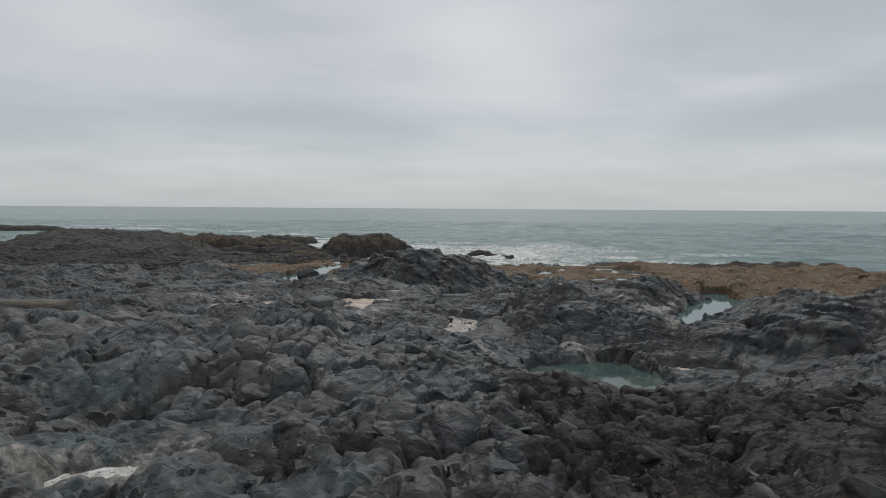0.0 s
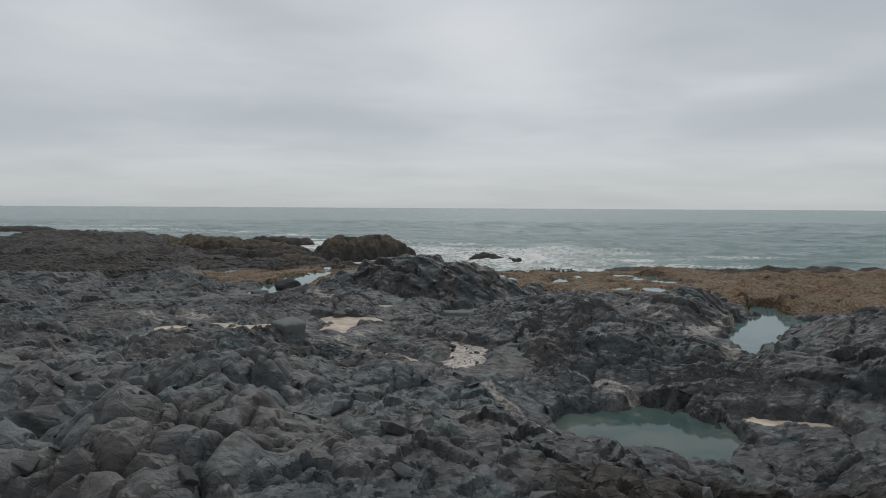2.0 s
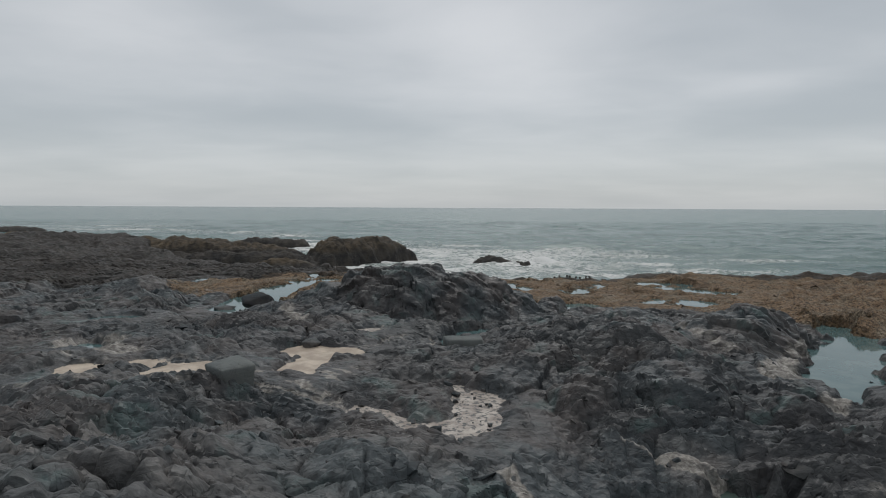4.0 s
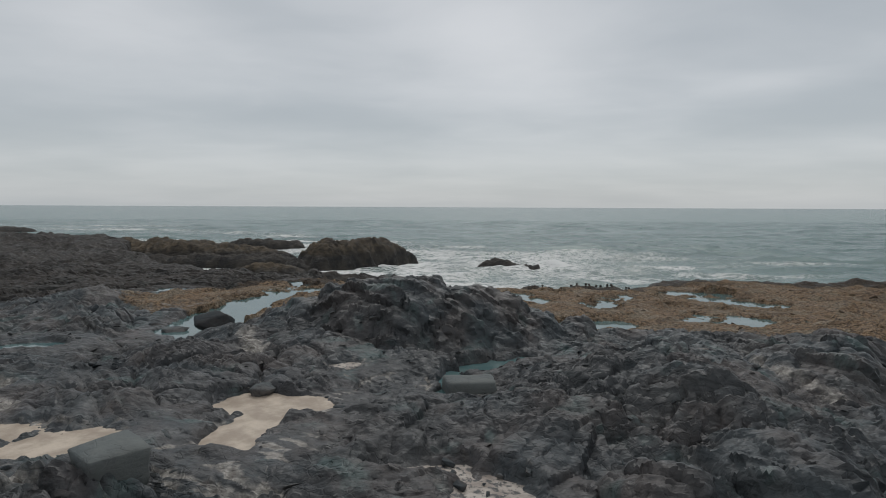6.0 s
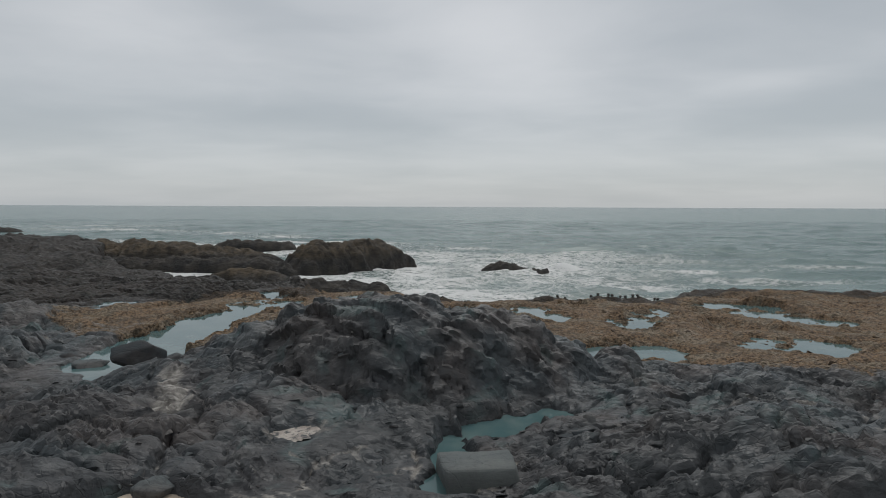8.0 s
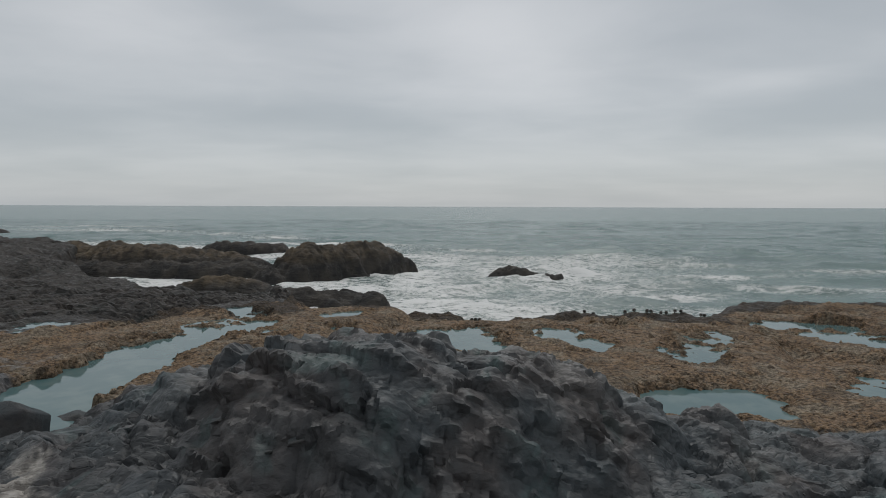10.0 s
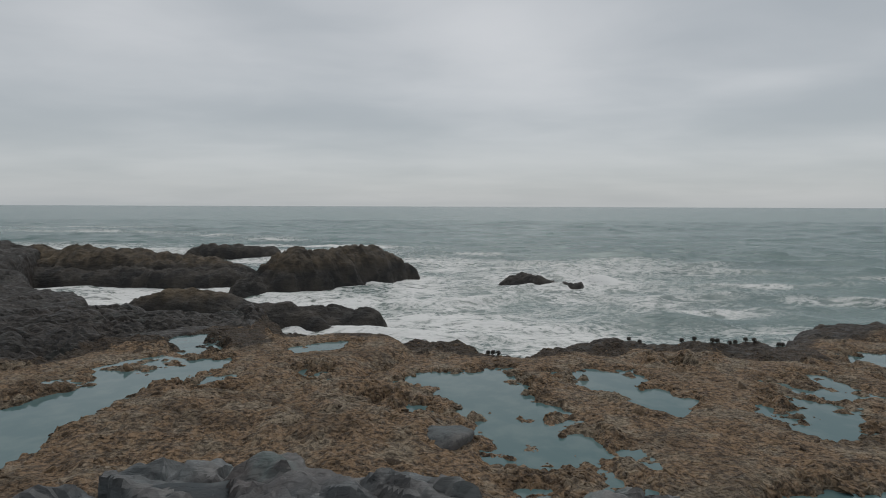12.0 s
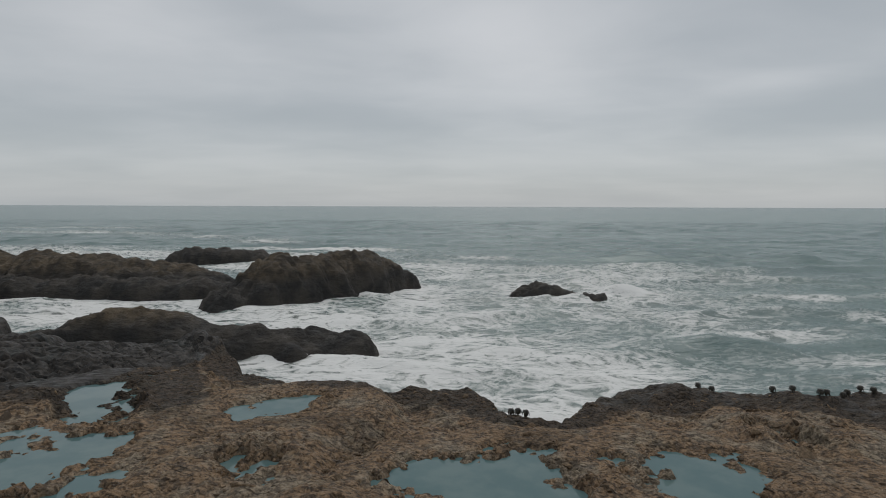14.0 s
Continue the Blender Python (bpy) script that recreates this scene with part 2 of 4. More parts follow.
def build_sea_rock(n):
    grain = n.noise(2.4, 6, 0.65)
    c = n.mix(n.ramp(n.noise(0.5, 5, 0.6), 0.38, 0.64), (0.036, 0.035, 0.034), (0.066, 0.059, 0.052))
    c = n.mix(n.attr("algae"), c, n.mix(n.ramp(n.noise(1.1, 6, 0.65), 0.38, 0.64), (0.058, 0.047, 0.035), (0.140, 0.108, 0.072)))
    n.set("Base Color", c)
    n.set("Roughness", n.ramp(n.noise(1.5, 4), 0.4, 0.6, 0.6, 0.9))
    n.set("Specular IOR Level", 0.12)
    n.set("Normal", n.bump(grain, 0.8, 0.15, n.bump(n.noise(1.1, 5, 0.6, (1, 2.2, 3)), 0.8, 0.35)))


def build_sea(n):
    foam = n.attr("foam")
    depth = n.ramp(n.noise(0.035, 4, 0.5), 0.4, 0.6)
    c = n.mix(depth, (0.086, 0.146, 0.142), (0.120, 0.184, 0.175))
    c = n.mix(n.m("MULTIPLY", foam, 0.75), c, (0.205, 0.207, 0.188))
    fold = lambda v: n.m("SUBTRACT", 0.13, n.m("ABSOLUTE", n.m("SUBTRACT", n.m("MULTIPLY", v, 2.0), 1.0)))
    wide = fold(n.noise(0.20, 7, 0.6, (1.0, 1.9, 1.0), 2.2))
    lace = fold(n.noise(0.6, 6, 0.6, (1.0, 1.6, 1.0), 1.8))
    sheet = n.m("SUBTRACT", n.noise(0.09, 6, 0.62, (1.0, 2.6, 1.0), 0.9), 0.5)
    v = n.m("ADD", n.m("SUBTRACT", n.m("MULTIPLY", foam, 0.8), 0.42), n.m("ADD", n.m("MULTIPLY", wide, 2.3), n.m("ADD", n.m("MULTIPLY", lace, 1.6), n.m("MULTIPLY", sheet, 1.2))))
    white = n.m("MULTIPLY", n.ramp(v, -0.20, 0.50), n.ramp(foam, 0.06, 0.30))
    n.set("Base Color", n.mix(white, c, (0.66, 0.66, 0.645)))
    n.set("Roughness", n.m("ADD", 0.24, n.m("MULTIPLY", white, 0.55)))
    n.set("Specular IOR Level", 0.5)
    n.set("IOR", 1.33)
    chop = n.bump(n.noise(0.9, 6, 0.62, (1, 1.8, 1), 0.6), 0.4, 0.30)
    n.set("Normal", n.bump(n.noise(0.16, 5, 0.6, (0.6, 1.6, 1)), 0.4, 1.4, chop))


def build_pool(n):
    n.set("Base Color", n.mix(n.ramp(n.noise(0.7, 4), 0.4, 0.65), (0.070, 0.128, 0.132), (0.105, 0.160, 0.158)))
    n.set("Roughness", 0.06)
    n.set("IOR", 1.33)
    n.set("Normal", n.bump(n.noise(2.2, 3, 0.5), 0.06, 0.03))


def build_deep_pool(n):
    n.set("Base Color", n.mix(n.ramp(n.noise(0.4, 4), 0.4, 0.65), (0.045, 0.080, 0.074), (0.085, 0.110, 0.095)))
    n.set("Roughness", 0.05)
    n.set("IOR", 1.33)
    n.set("Normal", n.bump(n.noise(2.2, 3, 0.5), 0.05, 0.03))


def build_sand(n):
    c = n.mix(n.ramp(n.noise(0.9, 5, 0.6), 0.36, 0.66), (0.30, 0.24, 0.185), (0.50, 0.42, 0.335))
    c = n.mix(n.ramp(n.noise(26, 3), 0.62, 0.75, 0.0, 0.5), c, (0.16, 0.13, 0.11))
    n.set("Base Color", c)
    n.set("Roughness", 0.62)
    n.set("Normal", n.bump(n.noise(6, 5), 0.3, 0.04))


def build_shingle(n):
    c = n.mix(n.ramp(n.noise(1.3, 5, 0.6), 0.36, 0.66), (0.24, 0.20, 0.17), (0.46, 0.41, 0.36))
    c = n.mix(n.ramp(n.noise(4.5, 5, 0.7), 0.50, 0.58), c, (0.050, 0.050, 0.050))
    n.set("Base Color", c)
    n.set("Roughness", 0.5)
    n.set("Normal", n.bump(n.noise(6, 5, 0.7), 0.8, 0.06))


def build_shell(n):
    c = n.mix(n.ramp(n.noise(2.0, 5, 0.6), 0.36, 0.66), (0.40, 0.38, 0.34), (0.70, 0.69, 0.66))
    c = n.mix(n.ramp(n.noise(5.5, 5, 0.7), 0.54, 0.62), c, (0.060, 0.060, 0.060))
    n.set("Base Color", c)
    n.set("Roughness", 0.45)
    n.set("Normal", n.bump(n.noise(7, 5, 0.7), 0.8, 0.06))


def build_driftwood(n):
    g = n.noise(3.0, 6, 0.6, (0.5, 9.0, 9.0), 0.6)
    n.set("Base Color", n.mix(n.ramp(g, 0.35, 0.65), (0.085, 0.070, 0.058), (0.23, 0.20, 0.17)))
    n.set("Roughness", 0.8)
    n.set("Normal", n.bump(g, 0.8, 0.04))


BASALT = material("weathered basalt with weed", build_basalt)
STONE = material("loose basalt", build_stone)
PALE_STONE = material("pale grey basalt", build_pale_stone)
RUBBLE = material("basalt rubble", build_rubble)
WEED_LUMP = material("brown weed on lumps", build_weed_lump)
SEA_ROCK = material("wet weedy sea rock", build_sea_rock)
SEA = material("grey-green sea with foam", build_sea)
POOL = material("still tide water", build_pool)
DEEP_POOL = material("deep green tide water", build_deep_pool)
SAND = material("coarse pale sand", build_sand)
SHINGLE = material("wet shingle and sand", build_shingle)
SHELL = material("white shell grit", build_shell)
DRIFTWOOD = material("bleached driftwood", build_driftwood)


# ---- shape of the shore: noise, blocks and landforms ----
def hashed(ix, iy, seed):
    h = (ix.astype(np.int64) * 374761393 + iy.astype(np.int64) * 668265263 + seed * 974711 + 12345) & 0x7FFFFFFF
    h = ((h ^ (h >> 13)) * 1274126177) & 0x7FFFFFFF
    h = ((h ^ (h >> 16)) * 362437) & 0x7FFFFFFF
    return ((h ^ (h >> 11)) & 0xFFFFF) / 1048575.0


def smooth(lo, hi, v):
    t = np.clip((v - lo) / (hi - lo), 0, 1)
    return t * t * (3 - 2 * t)


def value_noise(x, y, seed):
    ix, iy = np.floor(x), np.floor(y)
    fx, fy = x - ix, y - iy
    fx, fy = fx**3 * (fx * (6 * fx - 15) + 10), fy**3 * (fy * (6 * fy - 15) + 10)
    a, b = hashed(ix, iy, seed), hashed(ix + 1, iy, seed)
    c, d = hashed(ix, iy + 1, seed), hashed(ix + 1, iy + 1, seed)
    return (a + (b - a) * fx) * (1 - fy) + (c + (d - c) * fx) * fy - 0.5


def fbm(x, y, scale, seed, octaves=4, gain=0.5):
    out, amp, k = 0.0, 1.0, 1.0 / scale
    for n in range(octaves):
        out = out + amp * value_noise(x * k + 7.3 * n, y * k - 3.1 * n, seed + n)
        amp, k = amp * gain, k * 2.03
    return out


def blocks(x, y, size, seed, turn=0.0, stretch=1.0):
    """Joint blocks: for each place its block's two random numbers, the way from its middle, and how far the nearest joint is."""
    c, s = math.cos(radians(turn)), math.sin(radians(turn))
    u, v = (x * c + y * s) / (size * stretch), (-x * s + y * c) / size
    iu, iv = np.floor(u), np.floor(v)
    f1, f2 = np.full(u.shape, 9.0), np.full(u.shape, 9.0)
    r1, r2, ou, ov = np.zeros(u.shape), np.zeros(u.shape), np.zeros(u.shape), np.zeros(u.shape)
    for a in (-1, 0, 1):
        for b in (-1, 0, 1):
            cu, cv = iu + a, iv + b
            h1, h2 = hashed(cu, cv, seed), hashed(cu, cv, seed + 57)
            du, dv = u - cu - 0.1 - 0.8 * h1, v - cv - 0.1 - 0.8 * h2
            d = np.sqrt(du * du + dv * dv)
            near = d < f1
            f2 = np.where(near, f1, np.minimum(f2, d))
            r1, r2 = np.where(near, hashed(cu, cv, seed + 91), r1), np.where(near, hashed(cu, cv, seed + 133), r2)
            ou, ov = np.where(near, du, ou), np.where(near, dv, ov)
            f1 = np.where(near, d, f1)
    return r1, r2, ou, ov, f1, f2 - f1


def ledges(u, v, length, seed):
    """Bedding that crops out in steps: long gentle backs and short steep faces, wavering along the strike; 0 to 1."""
    phase = v / length + 1.5 * fbm(u / (3.5 * length), v / (2.2 * length), 1.0, seed, 3)
    f = phase - np.floor(phase)
    return np.where(f < 0.80, f / 0.80, (1 - f) / 0.20)


def rough_rock(x, y, seed=0):
    """Bare lava: humps, bedding that crops out in steps along a wandering strike, and joints that cut it into blocks; in patches the blocks are rounded like cushions."""
    bx, by = x + 5.0 * fbm(x, y, 15.0, seed + 3, 2), y + 5.0 * fbm(x, y, 15.0, seed + 9, 2)
    a = radians(-24)
    u, v = bx * math.cos(a) + by * math.sin(a), by * math.cos(a) - bx * math.sin(a)
    h = 1.45 * fbm(x, y, 5.2, seed + 21, 3)
    cushion = smooth(0.0, 0.22, fbm(x, y, 6.0, seed + 13, 2) + 0.16 * (1 - smooth(24, 32, y)) * (1 - smooth(2, 8, x)) - 0.10)
    for length, amp, k in ((1.9, 0.52, 31), (0.72, 0.30, 37), (0.30, 0.13, 43)):
        h = h + amp * (1 - 0.6 * cushion) * (0.25 + 0.75 * smooth(-0.22, 0.14, fbm(x, y, 5.0 * length, seed + k, 2))) * (ledges(u, v, length, seed + k + 3) - 0.5)
    wx, wy = x + 0.5 * fbm(x, y, 2.0, seed + 5, 3), y + 0.5 * fbm(x, y, 2.0, seed + 7, 3)
    tone = 0.0
    for size, amp, bulge, turn, stretch, k, share in ((1.9, 0.34, 0.46, 30, 1.35, 47, 0.6), (0.78, 0.22, 0.20, 52, 1.5, 71, 0.4)):
        r1, r2, ou, ov, f1, gap = blocks(wx, wy, size, seed + k, turn, stretch)
        tilt = (r2 - 0.5) * ou * 1.7 + (r1 - 0.5) * ov * 1.7
        round_top = bulge * (1 - np.exp(-6.5 * gap) - 0.75)
        h = h + amp * ((r1 - 0.5) * 0.8 + tilt) * (0.55 + 0.45 * cushion) + cushion * round_top - (0.11 + 0.07 * (1 - cushion)) * size * np.exp(-24 * gap)
        tone = tone + share * (0.5 * r2 + 0.5 * (1 - r1))
    return h + 0.12 * fbm(x, y, 0.6, seed + 61, 3) - 0.10 * np.abs(fbm(x, y, 0.9, seed + 67, 3)), tone


def facets(x, y, seed=0):
    """Massive jointed rock: planar faces at three sizes that lean one way, broken by steps and narrow joints."""
    wx, wy = x + 0.4 * fbm(x, y, 2.6, seed + 3, 2), y + 0.4 * fbm(x, y, 2.6, seed + 9, 2)
    h, tone = 0.5 * fbm(x, y, 4.0, seed + 15, 2), 0.0
    for size, step, steep, turn, stretch, k, share in ((1.7, 0.75, 0.60, 62, 1.5, 31, 0.45), (0.80, 0.36, 0.65, 48, 1.6, 47, 0.35), (0.36, 0.07, 0.55, 70, 1.6, 71, 0.2)):
        r1, r2, ou, ov, f1, gap = blocks(wx, wy, size, seed + k, turn, stretch)
        h = h + step * (r1 - 0.5) + size * steep * ((r2 - 0.42) * ou * stretch + (r1 - 0.62) * ov) - 0.12 * size * np.exp(-26 * gap)
        tone = tone + share * (0.55 * r1 + 0.45 * r2)
    return h + 0.03 * fbm(x, y, 0.3, seed + 61, 2), tone


def joint_faces(p, size, seed):
    """Outward shift of jointed rock at places in space: each block of a leaning set of joints has its own plane."""
    lean = np.array((Matrix.Rotation(radians(-32), 3, "Z") @ Matrix.Rotation(radians(28), 3, "X") @ Matrix.Rotation(radians(16), 3, "Y")))
    q = p @ lean / (size * np.array((1.9, 0.62, 1.1)))
    base = np.floor(q)
    best, second, shift = np.full(len(p), 9.0), np.full(len(p), 9.0), np.zeros(len(p))
    for a in (-1, 0, 1):
        for b in (-1, 0, 1):
            for c in (-1, 0, 1):
                i, j, k = base[:, 0] + a, base[:, 1] + b, base[:, 2] + c
                r = [hashed(i + 61 * k, j - 37 * k, seed + n) for n in (0, 19, 38, 57, 76, 95)]
                d = q - np.stack((i + 0.1 + 0.8 * r[0], j + 0.1 + 0.8 * r[1], k + 0.1 + 0.8 * r[2]), 1)
                far = np.abs(d).max(1) + 0.25 * np.abs(d).sum(1)
                near = far < best
                second = np.where(near, best, np.minimum(second, far))
                best = np.where(near, far, best)
                shift = np.where(near, 0.55 * (r[3] - 0.5) + 0.7 * ((r[4] - 0.5) * d[:, 0] + (r[5] - 0.5) * d[:, 1] + (r[3] - 0.5) * d[:, 2]), shift)
    return size * (shift - 0.12 * np.exp(-14 * (second - best)))


SWELLS, BASINS, CREST, STREAKS = [], [], [], []


def swell(x, y, z):
    """The mean height of the shelf round a place."""
    SWELLS.append((x, y, z))


def basin(kind, level, depth, x0, y0, x1, y1, r, edge=0.5, pale=0.0):
    """A hollow along a line, with the level of the water or sand in it."""
    BASINS.append((kind, level, depth, x0, y0, x1, y1, r, edge, pale))


def crest(x, y, z, r):
    """A place along the top of the dark ridge."""
    CREST.append((x, y, z, r))


def streak(x0, y0, x1, y1, r, amount):
    """A line along which salt, grit and barnacles bleach the stone."""
    STREAKS.append((x0, y0, x1, y1, r, amount))


# heights of the shelf, from the land towards the sea
swell(-5, 22, 4.3)
swell(-1, 21, 3.9)
swell(8, 21, 3.0)
swell(-14, 25, 3.7)
swell(-9, 25, 4.6)
swell(-2, 25, 3.7)
swell(4, 23, 2.4)
swell(17, 28, 1.4)
swell(-19, 33, 3.2)
swell(-16, 36, 3.0)
swell(-8, 32, 3.1)
swell(-2, 35, 1.9), swell(-0.5, 32.4, 1.9), swell(1.5, 33, 1.8), swell(-3, 32.6, 2.3)
swell(4, 31, 2.1)
swell(13, 33, 2.1)
swell(18, 33, 2.6)
swell(-7, 39, 2.8)
swell(1, 38, 2.6)
swell(7, 40, 3.1)
swell(13, 40, 1.1)
swell(21, 38, 2.3)
swell(-18, 45, 2.4)
swell(-12, 44, 3.3)
swell(-7, 44, 2.8)
swell(-1, 45, 2.6)
swell(7, 45, 3.4)
swell(15, 46, 2.3)
swell(-20, 52, 2.3)
swell(-7, 51, 2.5)
swell(1, 50, 2.7)
swell(7, 51, 3.1)
swell(20, 54, 2.0)
swell(27, 52, 0.9)
swell(-37, 57, 2.9)
swell(-22, 59, 2.4)
swell(-12, 56, 2.1)
swell(-9, 59, 2.7)
swell(7, 59, 1.9), swell(10, 61.5, 1.2), swell(8.5, 64.5, 1.45)
swell(25, 58, 1.8)
swell(-21, 65, 2.3)
swell(-11, 65, 1.9)
swell(-7, 66, 1.9)
swell(2, 65, 2.0)
swell(8, 64, 1.6)
swell(-30, 69, 2.3)
swell(-14, 73, 2.0)
swell(-7, 71, 2.0)
swell(-3, 72, 2.0)
swell(7, 70, 1.7)
swell(11, 70, 1.9)
swell(21, 70, 0.5)
swell(-14, 77, 2.0)
swell(-6, 77, 1.8), swell(-4.5, 79.2, 1.1), swell(-1.5, 78.6, 1.1)
swell(-0, 76, 1.8)
swell(6, 78, 1.8)
swell(13, 76, 1.5)
swell(21, 80, 1.1)
swell(21, 83, 0.9)


# seaward edge, landward left and behind
swell(-4, 81, 0.5), swell(-8, 82, 0.7), swell(2.5, 77, 0.8), swell(7.2, 79.4, 0.6), swell(9.8, 80.2, 0.65), swell(12.5, 78, 0.9), swell(14, 80.2, 0.2), swell(16.5, 80, 0.25), swell(21.5, 81, 1.3), swell(25, 81.5, 1.8), swell(28.5, 82, 1.8), swell(34, 84, 1.0), swell(38, 84, 0.7)
swell(50, 82, 0.6), swell(62, 80, 0.3), swell(40, 70, 1.3), swell(35, 60, 1.2), swell(50, 60, 1.6), swell(30, 42, 2.6), swell(26, 36, 3.2)
swell(24, 30, 3.0), swell(16, 22, 2.6), swell(30, 15, 3.0), swell(-18, 86, 1.6), swell(-26, 80, 2.4), swell(-32, 89, 2.0), swell(-36, 93, 2.2), swell(-29, 88, 1.7), swell(-42, 84, 2.6)
swell(-48, 70, 2.3), swell(-50, 100, 2.6), swell(-62, 112, 3.2), swell(-68, 121, 3.8), swell(-60, 60, 2.6), swell(-30, 45, 2.8), swell(-26, 34, 3.3)
swell(-20, 20, 3.6), swell(-6, 12, 3.7), swell(4, 14, 3.3), swell(12, 12, 3.0), swell(0, 0, 3.4), swell(-15, -5, 3.6), swell(15, -5, 3.4), swell(0, -30, 4.0)

swell(8, 26.2, 0.5), swell(14, 30, 0.7), swell(11, 27, 0.7), swell(4.5, 27.5, 1.0), swell(8, 29, 0.5), swell(15, 29, 0.7), swell(9, 35, 0.9), swell(7, 34.6, 0.8), swell(12, 34.5, 1.4), swell(2, 52, 1.9), swell(4, 51, 2.0), swell(0.5, 47, 1.7), swell(3, 48.6, 1.8), swell(5, 49.6, 2.0)
swell(-12.5, 38.2, 2.3), swell(-9.8, 38, 2.3), swell(-11, 35.5, 2.5), swell(0, 37, 1.8), swell(-2, 38, 2.0), swell(-13, 58, 2.0), swell(-14, 64, 1.9), swell(19, 44, 1.3), swell(24, 50, 1.1), swell(23, 64, 1.5), swell(20, 61, 1.6)

# tide pools
basin("pool", 1.90, 0.5, -13.4, 56.6, -13.6, 60.5, 2.2)
basin("pool", 1.90, 0.5, -13.6, 60.5, -13.9, 65.5, 1.8)
basin("pool", 1.90, 0.4, -13.9, 65.5, -12.2, 69.6, 1.2)
basin("pool", 1.90, 0.3, -12.2, 69.6, -10.3, 72.8, 0.8)
basin("pool", 1.90, 0.10, -10.0, 71.6, -9.2, 69.9, 0.4, 1.1)
basin("pool", 1.60, 0.25, -1.2, 71.7, 1.1, 72.2, 1.05, 0.8)
basin("pool", 1.60, 0.25, 0.3, 70.8, 1.8, 68.6, 1.1, 0.9)
basin("pool", 1.60, 0.10, 2.4, 67.2, 2.7, 64.4, 0.7, 1.2)
basin("pool", 1.60, 0.10, -2.7, 68.3, -1.0, 68.0, 0.3, 0.9)
basin("pool", 1.612, 0.22, 5.3, 72.5, 7.4, 69.7, 0.66, 0.9)
basin("pool", 1.25, 0.35, 9.3, 61.2, 10.6, 61.2, 1.75, 0.5)
basin("pool", 1.588, 0.12, 11.6, 66.5, 13.6, 70.5, 0.35, 1.1)
basin("pool", 1.588, 0.08, 13.6, 70.5, 15.4, 73.4, 0.3, 1.1)
basin("pool", 1.75, 0.12, -13.5, 78.0, -12.2, 75.8, 0.85, 1.0)
basin("pool", 1.75, 0.10, -7.0, 76.2, -5.9, 76.8, 0.50, 0.8)
basin("pool", 1.75, 0.08, -6.0, 72.3, -5.6, 71.2, 0.25, 0.7)
basin("pool", 1.35, 0.10, 9.6, 75.8, 10.2, 74.4, 0.35, 0.6)
basin("pool", 1.02, 0.3, 20.6, 77.6, 24.6, 77.2, 1.2)
basin("pool", 1.02, 0.2, 23.0, 73.4, 26.2, 71.0, 1.0)
basin("pool", 1.55, 0.3, 19.3, 61.1, 20.3, 61.7, 0.95)
basin("pool", 0.30, 0.8, 6.9, 30.6, 9.4, 31.2, 2.1, 0.9)
basin("pool", 0.30, 0.8, 7.4, 29.4, 9.2, 29.6, 1.5, 0.5)
basin("pool", 1.60, 0.5, 1.7, 49.8, 4.2, 51.3, 0.75, 0.5, 0.15)
basin("pool", 1.60, 0.5, 0.5, 45.6, 0.6, 49.4, 0.35, 0.4)
basin("pool", 1.00, 0.5, 16.2, 38.3, 18.0, 42.4, 0.5, 0.4)
basin("pool", 1.00, 0.5, 18.0, 42.4, 20.8, 46.3, 1.1, 0.7)
basin("pool", 1.00, 0.5, 20.8, 46.3, 24.2, 50.2, 1.7, 0.8)
basin("pool", 1.00, 0.5, 24.2, 50.2, 26.0, 54.8, 1.3, 0.8)
basin("pool", 1.00, 0.4, 23.6, 48.2, 26.2, 48.8, 0.6, 0.9)
basin("pool", 2.05, 0.2, -27.4, 55.4, -24.8, 56.6, 0.6, 0.5)
basin("pool", 2.05, 0.15, -22.4, 70.6, -21.0, 71.8, 0.6, 1.0)
# flats where water stands between the tufts
basin("flat", 1.60, 0, 1.5, 70.5, 3.2, 63.5, 3.2)
basin("flat", 1.612, 0, 5.2, 72.4, 7.4, 69.0, 1.8)
basin("flat", 1.588, 0, 11.6, 67.8, 13.6, 71.4, 2.3)
basin("flat", 1.25, 0, 9.2, 61.4, 11.4, 61.8, 2.3)
basin("flat", 1.55, 0, 17.0, 62.6, 22.0, 62.0, 2.2)
basin("flat", 1.90, 0, -15.5, 67.5, -12.5, 73.0, 2.2)
basin("flat", 1.75, 0, -13.2, 78.0, -11.6, 75.6, 1.7)
basin("flat", 1.75, 0, -7.2, 76.2, -5.4, 77.0, 1.2)
basin("flat", 1.02, 0, 21.0, 77.0, 26.0, 72.0, 3.2)
# sand pockets
basin("sand", 2.15, 0.15, -6.4, 43.5, -4.7, 43.3, 0.95, 0.35)
basin("sand", 2.15, 0.15, -5.8, 40.2, -5.3, 42.8, 0.75, 0.35)
basin("sand", 1.70, 0.08, -2.4, 36.6, -0.9, 35.2, 0.6, 0.5, 0.2)
basin("sand", 1.70, 0.08, -0.6, 34.7, 1.1, 35.2, 1.0, 0.5, 0.2)
basin("sand", 1.70, 0.06, 1.2, 36.0, 1.3, 38.4, 0.95, 0.6, 0.2)
basin("sand", 1.70, 0.06, -1.3, 39.5, 1.0, 39.2, 0.35, 0.6, 0.2)
basin("sand", 2.20, 0.08, -8.4, 49.8, -7.8, 51.0, 0.35, 0.7, 0.3)
basin("sand", 2.20, 0.08, -4.0, 48.1, -3.5, 48.4, 0.15, 0.5, 0.2)
basin("sand", 0.45, 0.1, 12.6, 30.8, 15.0, 30.0, 0.95, 0.4, 0.3)
basin("sand", 2.50, 0.2, -13.6, 38.9, -12.0, 39.7, 0.85, 0.6, 0.3)
